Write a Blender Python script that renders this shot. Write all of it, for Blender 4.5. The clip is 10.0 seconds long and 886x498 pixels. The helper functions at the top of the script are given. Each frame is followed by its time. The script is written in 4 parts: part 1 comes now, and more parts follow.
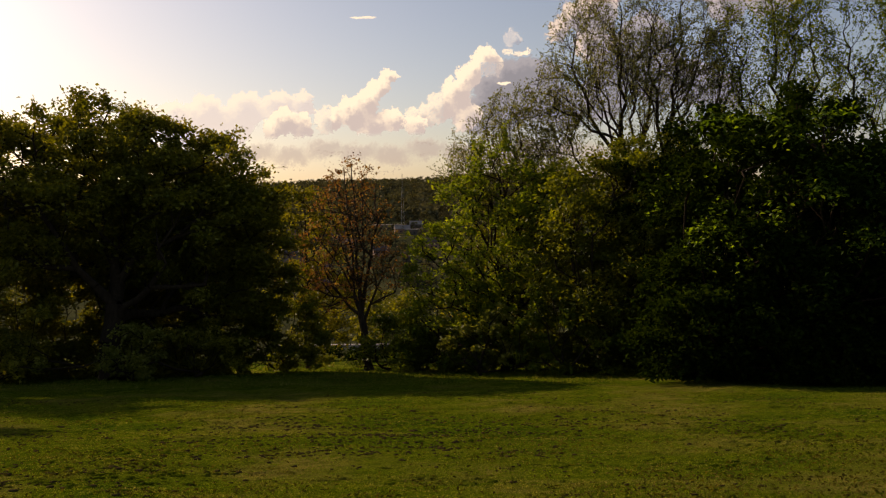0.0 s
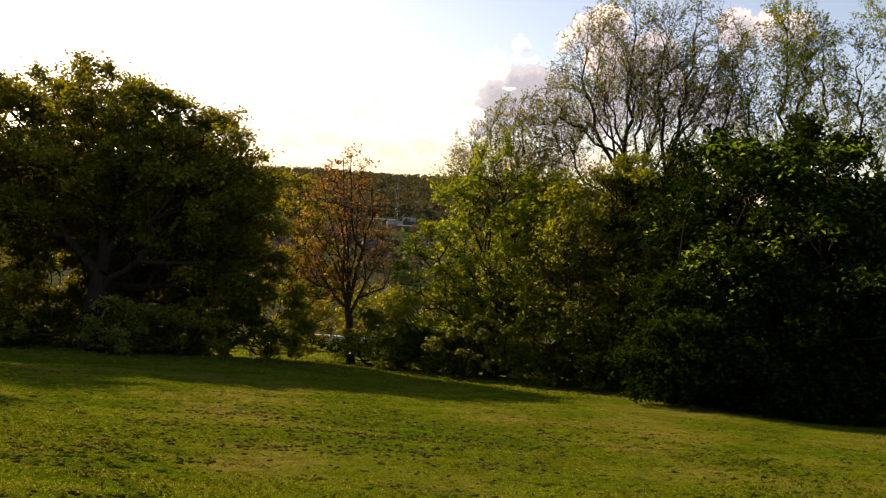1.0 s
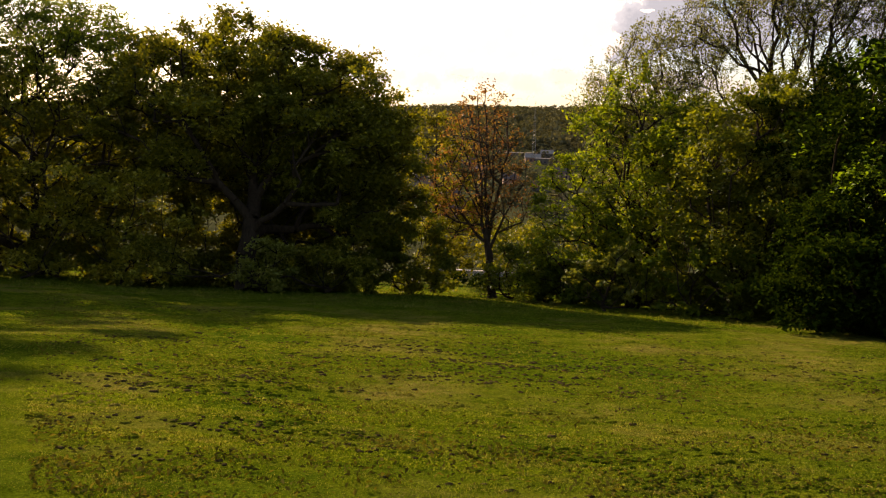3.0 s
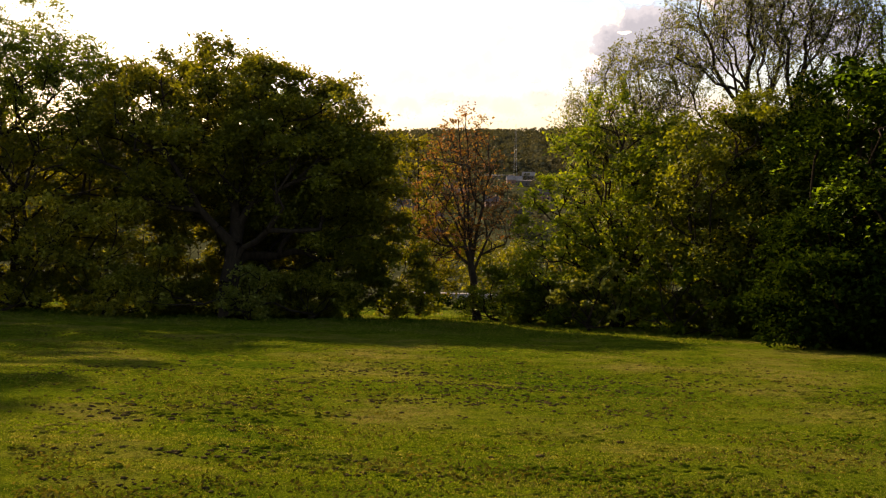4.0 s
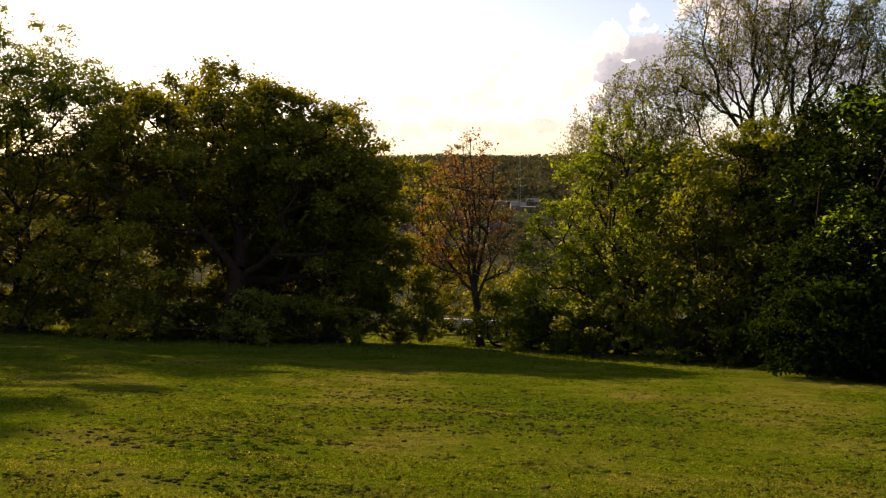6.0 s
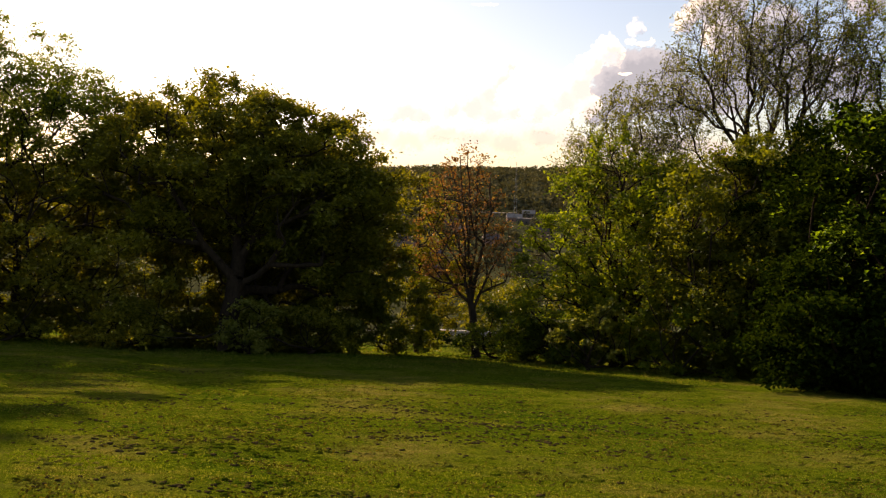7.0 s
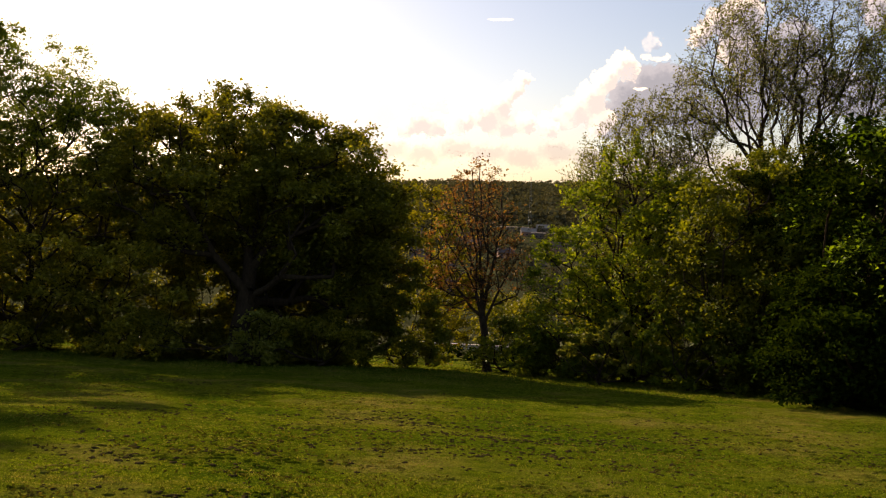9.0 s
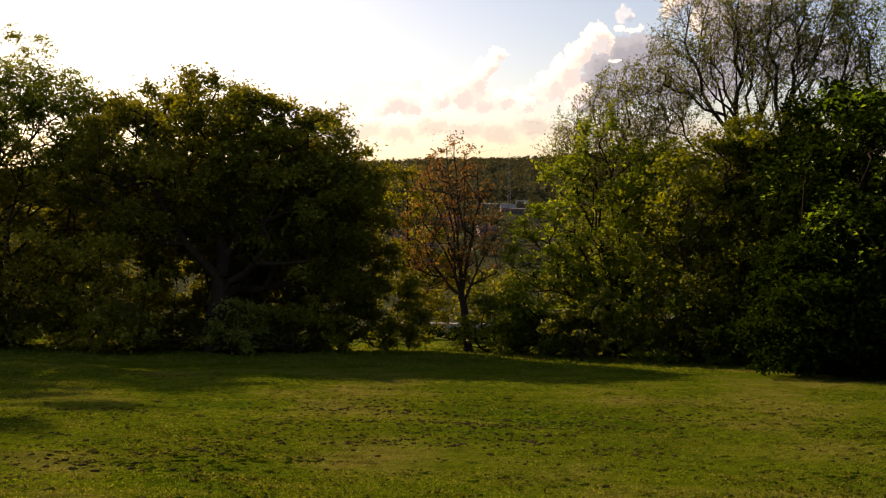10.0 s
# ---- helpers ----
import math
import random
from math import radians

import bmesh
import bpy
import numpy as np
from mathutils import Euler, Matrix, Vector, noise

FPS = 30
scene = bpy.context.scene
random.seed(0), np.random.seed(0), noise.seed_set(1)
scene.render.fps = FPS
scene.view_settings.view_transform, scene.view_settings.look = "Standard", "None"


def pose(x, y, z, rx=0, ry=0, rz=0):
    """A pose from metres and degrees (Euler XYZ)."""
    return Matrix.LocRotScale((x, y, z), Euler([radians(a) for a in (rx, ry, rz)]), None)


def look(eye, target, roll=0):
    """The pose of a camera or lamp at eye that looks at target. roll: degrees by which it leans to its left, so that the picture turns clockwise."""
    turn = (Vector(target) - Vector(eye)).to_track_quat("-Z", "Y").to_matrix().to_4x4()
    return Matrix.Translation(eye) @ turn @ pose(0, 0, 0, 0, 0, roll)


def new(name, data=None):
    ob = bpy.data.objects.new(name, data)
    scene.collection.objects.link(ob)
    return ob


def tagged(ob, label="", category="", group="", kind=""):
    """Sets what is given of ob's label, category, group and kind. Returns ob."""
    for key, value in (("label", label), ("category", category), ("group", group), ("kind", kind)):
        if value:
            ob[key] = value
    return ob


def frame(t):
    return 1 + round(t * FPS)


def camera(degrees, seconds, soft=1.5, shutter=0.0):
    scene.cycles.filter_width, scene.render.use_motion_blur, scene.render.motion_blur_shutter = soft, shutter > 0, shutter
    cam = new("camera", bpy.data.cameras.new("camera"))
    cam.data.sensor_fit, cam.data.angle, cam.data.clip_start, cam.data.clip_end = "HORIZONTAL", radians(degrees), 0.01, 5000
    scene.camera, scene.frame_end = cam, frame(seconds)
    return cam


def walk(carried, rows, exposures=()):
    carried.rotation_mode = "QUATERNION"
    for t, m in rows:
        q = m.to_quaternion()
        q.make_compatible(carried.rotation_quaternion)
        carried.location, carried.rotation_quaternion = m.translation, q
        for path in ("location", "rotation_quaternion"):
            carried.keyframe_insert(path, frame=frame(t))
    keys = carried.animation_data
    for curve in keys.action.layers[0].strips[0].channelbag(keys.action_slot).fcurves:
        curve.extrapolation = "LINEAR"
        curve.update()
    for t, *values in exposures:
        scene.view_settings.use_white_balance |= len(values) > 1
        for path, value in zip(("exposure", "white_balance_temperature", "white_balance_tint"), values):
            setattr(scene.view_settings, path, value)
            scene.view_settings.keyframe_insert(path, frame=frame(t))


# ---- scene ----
cam = camera(52.4, 10.0, soft=1.25)
PATH = [
    (0.0, pose(0.055, -0.132, 1.600, 87.16, 0.96, 0.88)),
    (0.2, pose(0.035, -0.238, 1.599, 86.81, -0.66, 0.09)),
    (0.5, pose(0.008, -0.141, 1.579, 88.16, -3.29, -1.44)),
    (0.7, pose(0.003, -0.010, 1.627, 86.25, -2.22, -1.79)),
    (1.0, pose(-0.060, 0.164, 1.617, 87.14, -4.24, 0.53)),
    (1.2, pose(-0.074, 0.004, 1.608, 86.23, -3.75, 3.15)),
    (1.5, pose(-0.032, -0.001, 1.601, 84.90, -2.40, 4.59)),
    (1.7, pose(-0.045, 0.037, 1.606, 85.30, -2.52, 4.38)),
    (2.0, pose(-0.043, -0.014, 1.612, 85.47, -1.87, 6.39)),
    (2.2, pose(-0.000, -0.038, 1.615, 84.12, -1.98, 8.39)),
    (2.5, pose(-0.003, -0.063, 1.601, 83.28, -1.28, 8.34)),
    (2.7, pose(0.009, -0.021, 1.638, 82.49, -1.73, 9.16)),
    (3.8, pose(0.039, -0.023, 1.622, 83.50, -0.50, 8.37)),
    (4.0, pose(0.024, -0.031, 1.615, 84.05, -0.44, 8.03)),
    (4.5, pose(0.006, -0.025, 1.618, 85.13, -0.56, 8.26)),
    (5.0, pose(0.019, -0.068, 1.614, 85.35, -0.42, 8.92)),
    (5.5, pose(0.022, -0.085, 1.617, 84.85, -0.81, 9.07)),
    (6.0, pose(-0.003, 0.078, 1.610, 85.67, -0.83, 8.29)),
    (6.2, pose(-0.011, 0.029, 1.607, 86.26, -1.10, 8.20)),
    (7.3, pose(-0.006, -0.190, 1.662, 86.48, -1.45, 7.97)),
    (7.5, pose(-0.005, -0.185, 1.632, 86.85, -1.45, 7.60)),
    (8.0, pose(-0.037, -0.185, 1.616, 87.16, -2.24, 6.39)),
    (8.3, pose(-0.046, -0.121, 1.596, 86.76, -2.66, 6.13)),
    (8.5, pose(-0.029, -0.179, 1.609, 85.82, -2.67, 6.65)),
    (8.7, pose(-0.019, -0.066, 1.585, 86.80, -1.89, 7.64)),
    (9.0, pose(0.097, -0.051, 1.602, 87.24, -1.66, 8.98)),
    (9.3, pose(0.125, -0.020, 1.643, 86.79, 0.09, 9.59)),
    (9.5, pose(0.158, 0.104, 1.639, 86.79, 0.64, 11.04)),
    (9.8, pose(0.195, 0.162, 1.633, 86.22, 1.07, 10.18)),
    (10.0, pose(0.191, 0.447, 1.632, 85.90, 0.35, 7.64)),
]
walk(cam, PATH, exposures=((0.0, 0.05, 7500, 23), (0.5, 0.55, 7500, 23), (1.0, 1.05, 7500, 23), (2.5, 1.1, 7500, 23), (5.5, 1.0, 7500, 23),
                           (7.5, 0.85, 7500, 23), (10.0, 0.65, 7500, 23)))

# ---- sky and sun: low evening sun ahead and to the left ----
SUN_AZ, SUN_EL = 47.0, 24.5
world = bpy.data.worlds.new("evening_sky")
scene.world = world
world.use_nodes = True
wn = world.node_tree.nodes
sky = wn.new("ShaderNodeTexSky")
sky.sky_type = "NISHITA"
sky.sun_disc = False
sky.sun_elevation = radians(SUN_EL)
sky.sun_rotation = radians(360 - SUN_AZ)
sky.air_density, sky.dust_density, sky.ozone_density = 1.0, 1.25, 1.6
wn["Background"].inputs["Strength"].default_value = 0.090
world.node_tree.links.new(sky.outputs[0], wn["Background"].inputs["Color"])
sun = new("sun", bpy.data.lights.new("sun", "SUN"))
sun.data.energy, sun.data.angle, sun.data.color = 4.5, radians(0.6), (1.0, 0.86, 0.66)
sun.matrix_world = look((0, 0, 50), (math.sin(radians(SUN_AZ)) * 50, -math.cos(radians(SUN_AZ)) * 50,
                                     50 - 50 * math.tan(radians(SUN_EL))))


# ---- materials ----
def material(name):
    m = bpy.data.materials.new(name)
    m.use_nodes = True
    return m, m.node_tree.nodes, m.node_tree.links


def ramp_node(nodes, stops):
    r = nodes.new("ShaderNodeValToRGB")
    while len(r.color_ramp.elements) < len(stops):
        r.color_ramp.elements.new(0.5)
    for el, (p, c) in zip(r.color_ramp.elements, stops):
        el.position, el.color = p, (*c, 1)
    return r


def noise_node(nodes, links, scale, detail=4.0, rough=0.55, coord="Object", stretch=None):
    tc = nodes.new("ShaderNodeTexCoord")
    n = nodes.new("ShaderNodeTexNoise")
    n.inputs["Scale"].default_value, n.inputs["Detail"].default_value = scale, detail
    n.inputs["Roughness"].default_value = rough
    if stretch:
        mp = nodes.new("ShaderNodeMapping")
        mp.inputs["Scale"].default_value = stretch
        links.new(tc.outputs[coord], mp.inputs[0])
        links.new(mp.outputs[0], n.inputs["Vector"])
    else:
        links.new(tc.outputs[coord], n.inputs["Vector"])
    return n


def mix_rgb(nodes, links, a, b, fac, blend="MIX"):
    m = nodes.new("ShaderNodeMix")
    m.data_type, m.blend_type = "RGBA", blend
    for sock, v in ((m.inputs[6], a), (m.inputs[7], b), (m.inputs[0], fac)):
        if hasattr(v, "links"):
            links.new(v, sock)
        elif sock == m.inputs[0]:
            sock.default_value = v
        else:
            sock.default_value = (*v, 1)
    return m.outputs[2]


def leaf_material(name, dark, mid, light, through_light=0.4, scale=0.6, rough=0.55, gloss=0.2):
    """Leaf blades: each one its own tint, patches over the crown, light through the blade."""
    m, n, l = material(name)
    geo = n.new("ShaderNodeNewGeometry")
    r = ramp_node(n, ((0.0, dark), (0.55, mid), (1.0, light)))
    l.new(geo.outputs["Random Per Island"], r.inputs[0])
    patch = noise_node(n, l, scale, 3.0)
    pr = ramp_node(n, ((0.3, (0.62, 0.66, 0.6)), (0.7, (1.25, 1.18, 1.0))))
    l.new(patch.outputs[0], pr.inputs[0])
    col = mix_rgb(n, l, r.outputs[0], pr.outputs[0], 1.0, "MULTIPLY")
    p = n["Principled BSDF"]
    p.inputs["Roughness"].default_value = rough
    p.inputs["Specular IOR Level"].default_value = gloss
    l.new(col, p.inputs["Base Color"])
    tr = n.new("ShaderNodeBsdfTranslucent")
    warm = mix_rgb(n, l, col, (1.5, 1.35, 0.55), 1.0, "MULTIPLY")
    l.new(warm, tr.inputs[0])
    mx = n.new("ShaderNodeMixShader")
    mx.inputs[0].default_value = through_light
    l.new(p.outputs[0], mx.inputs[1])
    l.new(tr.outputs[0], mx.inputs[2])
    l.new(mx.outputs[0], n["Material Output"].inputs[0])
    return m


def grass_material(name):
    """Blades from deep green to straw, in patches the size of a stride and of a hand."""
    m, n, l = material(name)
    geo = n.new("ShaderNodeNewGeometry")
    green = ramp_node(n, ((0.0, (0.060, 0.100, 0.006)), (0.6, (0.112, 0.160, 0.010)), (1.0, (0.200, 0.220, 0.030))))
    l.new(geo.outputs["Random Per Island"], green.inputs[0])
    straw = ramp_node(n, ((0.0, (0.110, 0.090, 0.020)), (0.6, (0.210, 0.175, 0.045)), (1.0, (0.380, 0.320, 0.110))))
    l.new(geo.outputs["Random Per Island"], straw.inputs[0])
    a = noise_node(n, l, 0.7, 4.0, 0.6, stretch=(0.6, 1.6, 1.0))
    c = noise_node(n, l, 5.0, 3.0, 0.6, stretch=(0.6, 1.6, 1.0))
    s = n.new("ShaderNodeMath")
    s.operation = "ADD"
    l.new(a.outputs[0], s.inputs[0])
    l.new(c.outputs[0], s.inputs[1])
    half = n.new("ShaderNodeMapRange")
    half.inputs["From Min"].default_value, half.inputs["From Max"].default_value = 0.97, 1.45
    l.new(s.outputs[0], half.inputs["Value"])
    col = mix_rgb(n, l, green.outputs[0], straw.outputs[0], half.outputs[0])
    p = n["Principled BSDF"]
    p.inputs["Roughness"].default_value, p.inputs["Specular IOR Level"].default_value = 0.9, 0.0
    l.new(col, p.inputs["Base Color"])
    tr = n.new("ShaderNodeBsdfTranslucent")
    l.new(mix_rgb(n, l, col, (1.4, 1.25, 0.6), 1.0, "MULTIPLY"), tr.inputs[0])
    mx = n.new("ShaderNodeMixShader")
    mx.inputs[0].default_value = 0.45
    l.new(p.outputs[0], mx.inputs[1])
    l.new(tr.outputs[0], mx.inputs[2])
    l.new(mx.outputs[0], n["Material Output"].inputs[0])
    return m


def bark_material(name, dark, light):
    m, n, l = material(name)
    a = noise_node(n, l, 9.0, 6.0, 0.65, stretch=(1, 1, 0.25))
    r = ramp_node(n, ((0.3, dark), (0.7, light)))
    l.new(a.outputs[0], r.inputs[0])
    p = n["Principled BSDF"]
    l.new(r.outputs[0], p.inputs["Base Color"])
    p.inputs["Roughness"].default_value = 0.95
    p.inputs["Specular IOR Level"].default_value = 0.05
    b = n.new("ShaderNodeBump")
    b.inputs["Strength"].default_value, b.inputs["Distance"].default_value = 0.7, 0.03
    l.new(a.outputs[0], b.inputs["Height"])
    l.new(b.outputs[0], p.inputs["Normal"])
    return m


def plain_material(name, a, b, scale, rough=0.8, bump=0.2, gloss=0.4):
    m, n, l = material(name)
    t = noise_node(n, l, scale, 5.0, 0.6)
    r = ramp_node(n, ((0.3, a), (0.7, b)))
    l.new(t.outputs[0], r.inputs[0])
    p = n["Principled BSDF"]
    l.new(r.outputs[0], p.inputs["Base Color"])
    p.inputs["Roughness"].default_value = rough
    p.inputs["Specular IOR Level"].default_value = gloss
    bp = n.new("ShaderNodeBump")
    bp.inputs["Strength"].default_value = bump
    l.new(t.outputs[0], bp.inputs["Height"])
    l.new(bp.outputs[0], p.inputs["Normal"])
    return m


def lawn_material():
    m, n, l = material("mown_grass")
    big = noise_node(n, l, 0.35, 4.0)
    mid = noise_node(n, l, 3.2, 5.0, 0.6)
    fine = noise_node(n, l, 38.0, 4.0, 0.7)
    r1 = ramp_node(n, ((0.32, (0.060, 0.105, 0.006)), (0.50, (0.105, 0.138, 0.008)), (0.66, (0.200, 0.175, 0.034))))
    l.new(big.outputs[0], r1.inputs[0])
    r2 = ramp_node(n, ((0.30, (0.55, 0.62, 0.5)), (0.5, (1, 1, 1)), (0.72, (1.35, 1.2, 1.1))))
    l.new(mid.outputs[0], r2.inputs[0])
    c = mix_rgb(n, l, r1.outputs[0], r2.outputs[0], 1.0, "MULTIPLY")
    r3 = ramp_node(n, ((0.3, (0.45, 0.45, 0.4)), (0.6, (1.15, 1.15, 1.1))))
    l.new(fine.outputs[0], r3.inputs[0])
    c = mix_rgb(n, l, c, r3.outputs[0], 1.0, "MULTIPLY")
    # beyond the slope the cover turns to rough pasture and scrub
    where = n.new("ShaderNodeTexCoord")
    sep = n.new("ShaderNodeSeparateXYZ")
    l.new(where.outputs["Object"], sep.inputs[0])
    scrub = n.new("ShaderNodeMapRange")
    scrub.inputs["From Min"].default_value, scrub.inputs["From Max"].default_value = 46.0, 75.0
    l.new(sep.outputs["Y"], scrub.inputs["Value"])
    rough_ = noise_node(n, l, 0.03, 6.0, 0.65)
    r4 = ramp_node(n, ((0.35, (0.030, 0.034, 0.015)), (0.6, (0.052, 0.054, 0.024)), (0.75, (0.085, 0.086, 0.034))))
    l.new(rough_.outputs[0], r4.inputs[0])
    c = mix_rgb(n, l, c, r4.outputs[0], scrub.outputs[0])
    p = n["Principled BSDF"]
    l.new(c, p.inputs["Base Color"])
    p.inputs["Roughness"].default_value = 0.95
    p.inputs["Specular IOR Level"].default_value = 0.0
    add = n.new("ShaderNodeMath")
    add.operation = "ADD"
    l.new(mid.outputs[0], add.inputs[0])
    l.new(fine.outputs[0], add.inputs[1])
    b = n.new("ShaderNodeBump")
    b.inputs["Strength"].default_value, b.inputs["Distance"].default_value = 1.0, 0.09
    l.new(add.outputs[0], b.inputs["Height"])
    l.new(b.outputs[0], p.inputs["Normal"])
    return m


LAWN = lawn_material()
BLADE = grass_material("grass_blades")
LITTER = leaf_material("dead_leaves_and_clippings", (0.060, 0.052, 0.012), (0.090, 0.088, 0.012), (0.16, 0.14, 0.030), 0.25, 0.5, gloss=0.0, rough=0.9)
LEAF_OLIVE = leaf_material("leaves_olive", (0.096, 0.104, 0.008), (0.155, 0.158, 0.012), (0.225, 0.215, 0.018), 0.5, gloss=0.2, rough=0.5)
LEAF_GREEN = leaf_material("leaves_green", (0.075, 0.110, 0.007), (0.125, 0.168, 0.011), (0.195, 0.235, 0.018), 0.5, gloss=0.25, rough=0.5)
LEAF_BRONZE = leaf_material("leaves_bronze_green", (0.110, 0.115, 0.008), (0.170, 0.165, 0.012), (0.235, 0.220, 0.020), 0.58)
# leaf highlights put into the light end of these shrub colours
LEAF_SHRUB = leaf_material("leaves_shrub", (0.115, 0.125, 0.009), (0.240, 0.245, 0.020), (0.440, 0.425, 0.080), 0.58, gloss=0.25, rough=0.45)
LEAF_MOSS = leaf_material("leaves_moss_green", (0.078, 0.098, 0.007), (0.125, 0.150, 0.011), (0.190, 0.205, 0.018), 0.5)
# shade of the thicket, tree feet and brambles put into a darker leaf colour
LEAF_SHADED = leaf_material("leaves_shaded_green", (0.010, 0.020, 0.003), (0.018, 0.034, 0.003), (0.036, 0.060, 0.006), 0.25, gloss=0.0, rough=0.8)
# brighter copy for crown sprays, sunlight put into the leaf colour
LEAF_SUNLIT = leaf_material("leaves_sunlit_green", (0.045, 0.090, 0.007), (0.090, 0.165, 0.011), (0.150, 0.230, 0.020), 0.6, gloss=0.2, rough=0.5)
LEAF_YELLOW = leaf_material("leaves_spring_green", (0.085, 0.130, 0.008), (0.145, 0.205, 0.012), (0.245, 0.285, 0.022), 0.55)
LEAF_PALE = leaf_material("leaves_pale", (0.150, 0.175, 0.025), (0.230, 0.250, 0.042), (0.310, 0.320, 0.080), 0.5)
LEAF_COPPER = leaf_material("leaves_copper", (0.125, 0.056, 0.024), (0.200, 0.092, 0.036), (0.225, 0.160, 0.052), 0.5)
LEAF_BUD = leaf_material("leaves_opening_buds", (0.095, 0.112, 0.026), (0.145, 0.163, 0.038), (0.205, 0.215, 0.060), 0.5)
# greyed and lifted leaf colour, distance haze put into it
LEAF_FAR = leaf_material("leaves_far", (0.075, 0.075, 0.048), (0.105, 0.102, 0.064), (0.140, 0.132, 0.080), 0.15, 0.02, gloss=0.0)
BARK = bark_material("bark_brown", (0.018, 0.012, 0.007), (0.050, 0.034, 0.020))
BARK_UMBER = bark_material("bark_umber", (0.028, 0.020, 0.013), (0.075, 0.054, 0.036))
SOIL = plain_material("dark_clod", (0.028, 0.021, 0.008), (0.084, 0.064, 0.022), 30.0, 1.0, 0.6, 0.0)
TARMAC = plain_material("grey_tarmac", (0.15, 0.12, 0.10), (0.22, 0.18, 0.155), 4.0, 0.95, 0.2, 0.1)
STONE = plain_material("pale_stone", (0.36, 0.30, 0.25), (0.52, 0.45, 0.38), 3.0, 0.9, 0.2, 0.1)
RENDERED = plain_material("weathered_house_wall", (0.10, 0.078, 0.058), (0.16, 0.125, 0.095), 0.7, 0.85)
BRICKY = plain_material("brown_house_wall", (0.20, 0.11, 0.075), (0.30, 0.17, 0.11), 0.9, 0.9)
ROOF_DARK = plain_material("brown_roof", (0.075, 0.05, 0.04), (0.13, 0.09, 0.07), 1.2, 0.8)
ROOF_PALE = plain_material("pale_sheet_roof", (0.24, 0.20, 0.16), (0.34, 0.29, 0.24), 0.6, 0.9, 0.2, 0.0)
PANE = plain_material("dark_window_pane", (0.02, 0.025, 0.03), (0.05, 0.055, 0.06), 1.0, 0.08, 0.0)
STEEL = plain_material("weathered_steel", (0.12, 0.12, 0.12), (0.20, 0.20, 0.20), 2.0, 0.5)


# ---- mesh helpers ----
def raw_mesh(name, verts, tris, mat, smooth=False):
    """A mesh from arrays of vertices and of triangles or quads."""
    me = bpy.data.meshes.new(name)
    k = tris.shape[1]
    me.vertices.add(len(verts))
    me.vertices.foreach_set("co", np.ascontiguousarray(verts, dtype=np.float32).ravel())
    me.loops.add(tris.size)
    me.loops.foreach_set("vertex_index", np.ascontiguousarray(tris, dtype=np.int32).ravel())
    me.polygons.add(len(tris))
    me.polygons.foreach_set("loop_start", np.arange(0, tris.size, k, dtype=np.int32))
    me.update(calc_edges=True)
    if smooth:
        me.polygons.foreach_set("use_smooth", np.ones(len(tris), dtype=bool))
    me.materials.append(mat)
    return me


def part(name, me, parent, label="", kind=""):
    ob = new(name, me)
    ob.parent = parent
    return tagged(ob, label=label, kind=kind)


def bm_mesh(name, bm, mat):
    me = bpy.data.meshes.new(name)
    bm.to_mesh(me)
    bm.free()
    me.materials.append(mat)
    return me


def box_into(bm, x0, x1, y0, y1, z0, z1):
    g = bmesh.ops.create_cube(bm, size=1.0)
    for v in g["verts"]:
        v.co = Vector((x0 + (v.co.x + 0.5) * (x1 - x0), y0 + (v.co.y + 0.5) * (y1 - y0), z0 + (v.co.z + 0.5) * (z1 - z0)))


def unit(v):
    return v / np.maximum(np.linalg.norm(v, axis=-1, keepdims=True), 1e-9)


def tubes(p0, p1, r0, r1, sides):
    """Tapered tubes from p0 to p1, all in one array of quads."""
    d = unit(p1 - p0)
    ref = np.where(np.abs(d[:, 2:3]) > 0.9, np.array([[1.0, 0, 0]]), np.array([[0, 0, 1.0]]))
    u = unit(np.cross(d, ref))
    w = np.cross(d, u)
    ang = np.arange(sides) * 2 * np.pi / sides
    ring = u[:, None] * np.cos(ang)[None, :, None] + w[:, None] * np.sin(ang)[None, :, None]
    v = np.concatenate([p0[:, None] + ring * r0[:, None, None], p1[:, None] + ring * r1[:, None, None]], 1)
    k = np.arange(sides)
    q = np.stack([k, (k + 1) % sides, (k + 1) % sides + sides, k + sides], 1)
    f = (np.arange(len(p0)) * 2 * sides)[:, None, None] + q[None]
    return v.reshape(-1, 3), f.reshape(-1, 4)


def joined(parts):
    verts, faces, off = [], [], 0
    for v, f in parts:
        verts.append(v)
        faces.append(f + off)
        off += len(v)
    return np.concatenate(verts), np.concatenate(faces)


def leaf_blades(rng, centres, size, flat=0.5, slim=0.62):
    """Leaf blades folded along the midrib, two triangles each."""
    n = len(centres)
    nrm = rng.normal(size=(n, 3))
    nrm[:, 2] = np.abs(nrm[:, 2]) + flat
    nrm = unit(nrm)
    a = unit(np.cross(nrm, rng.normal(size=(n, 3))))
    b = np.cross(nrm, a)
    s = (size * rng.uniform(0.6, 1.3, n))[:, None]
    fold = nrm * s * 0.16
    v = np.stack([centres - a * s * 0.5, centres + b * s * slim * 0.5 - a * s * 0.05 + fold,
                  centres + a * s * 0.5 - nrm * s * 0.1, centres - b * s * slim * 0.5 - a * s * 0.05 + fold], 1)
    t = (np.arange(n) * 4)[:, None, None] + np.array([[0, 1, 2], [0, 2, 3]])[None]
    return v.reshape(-1, 3), t.reshape(-1, 3)


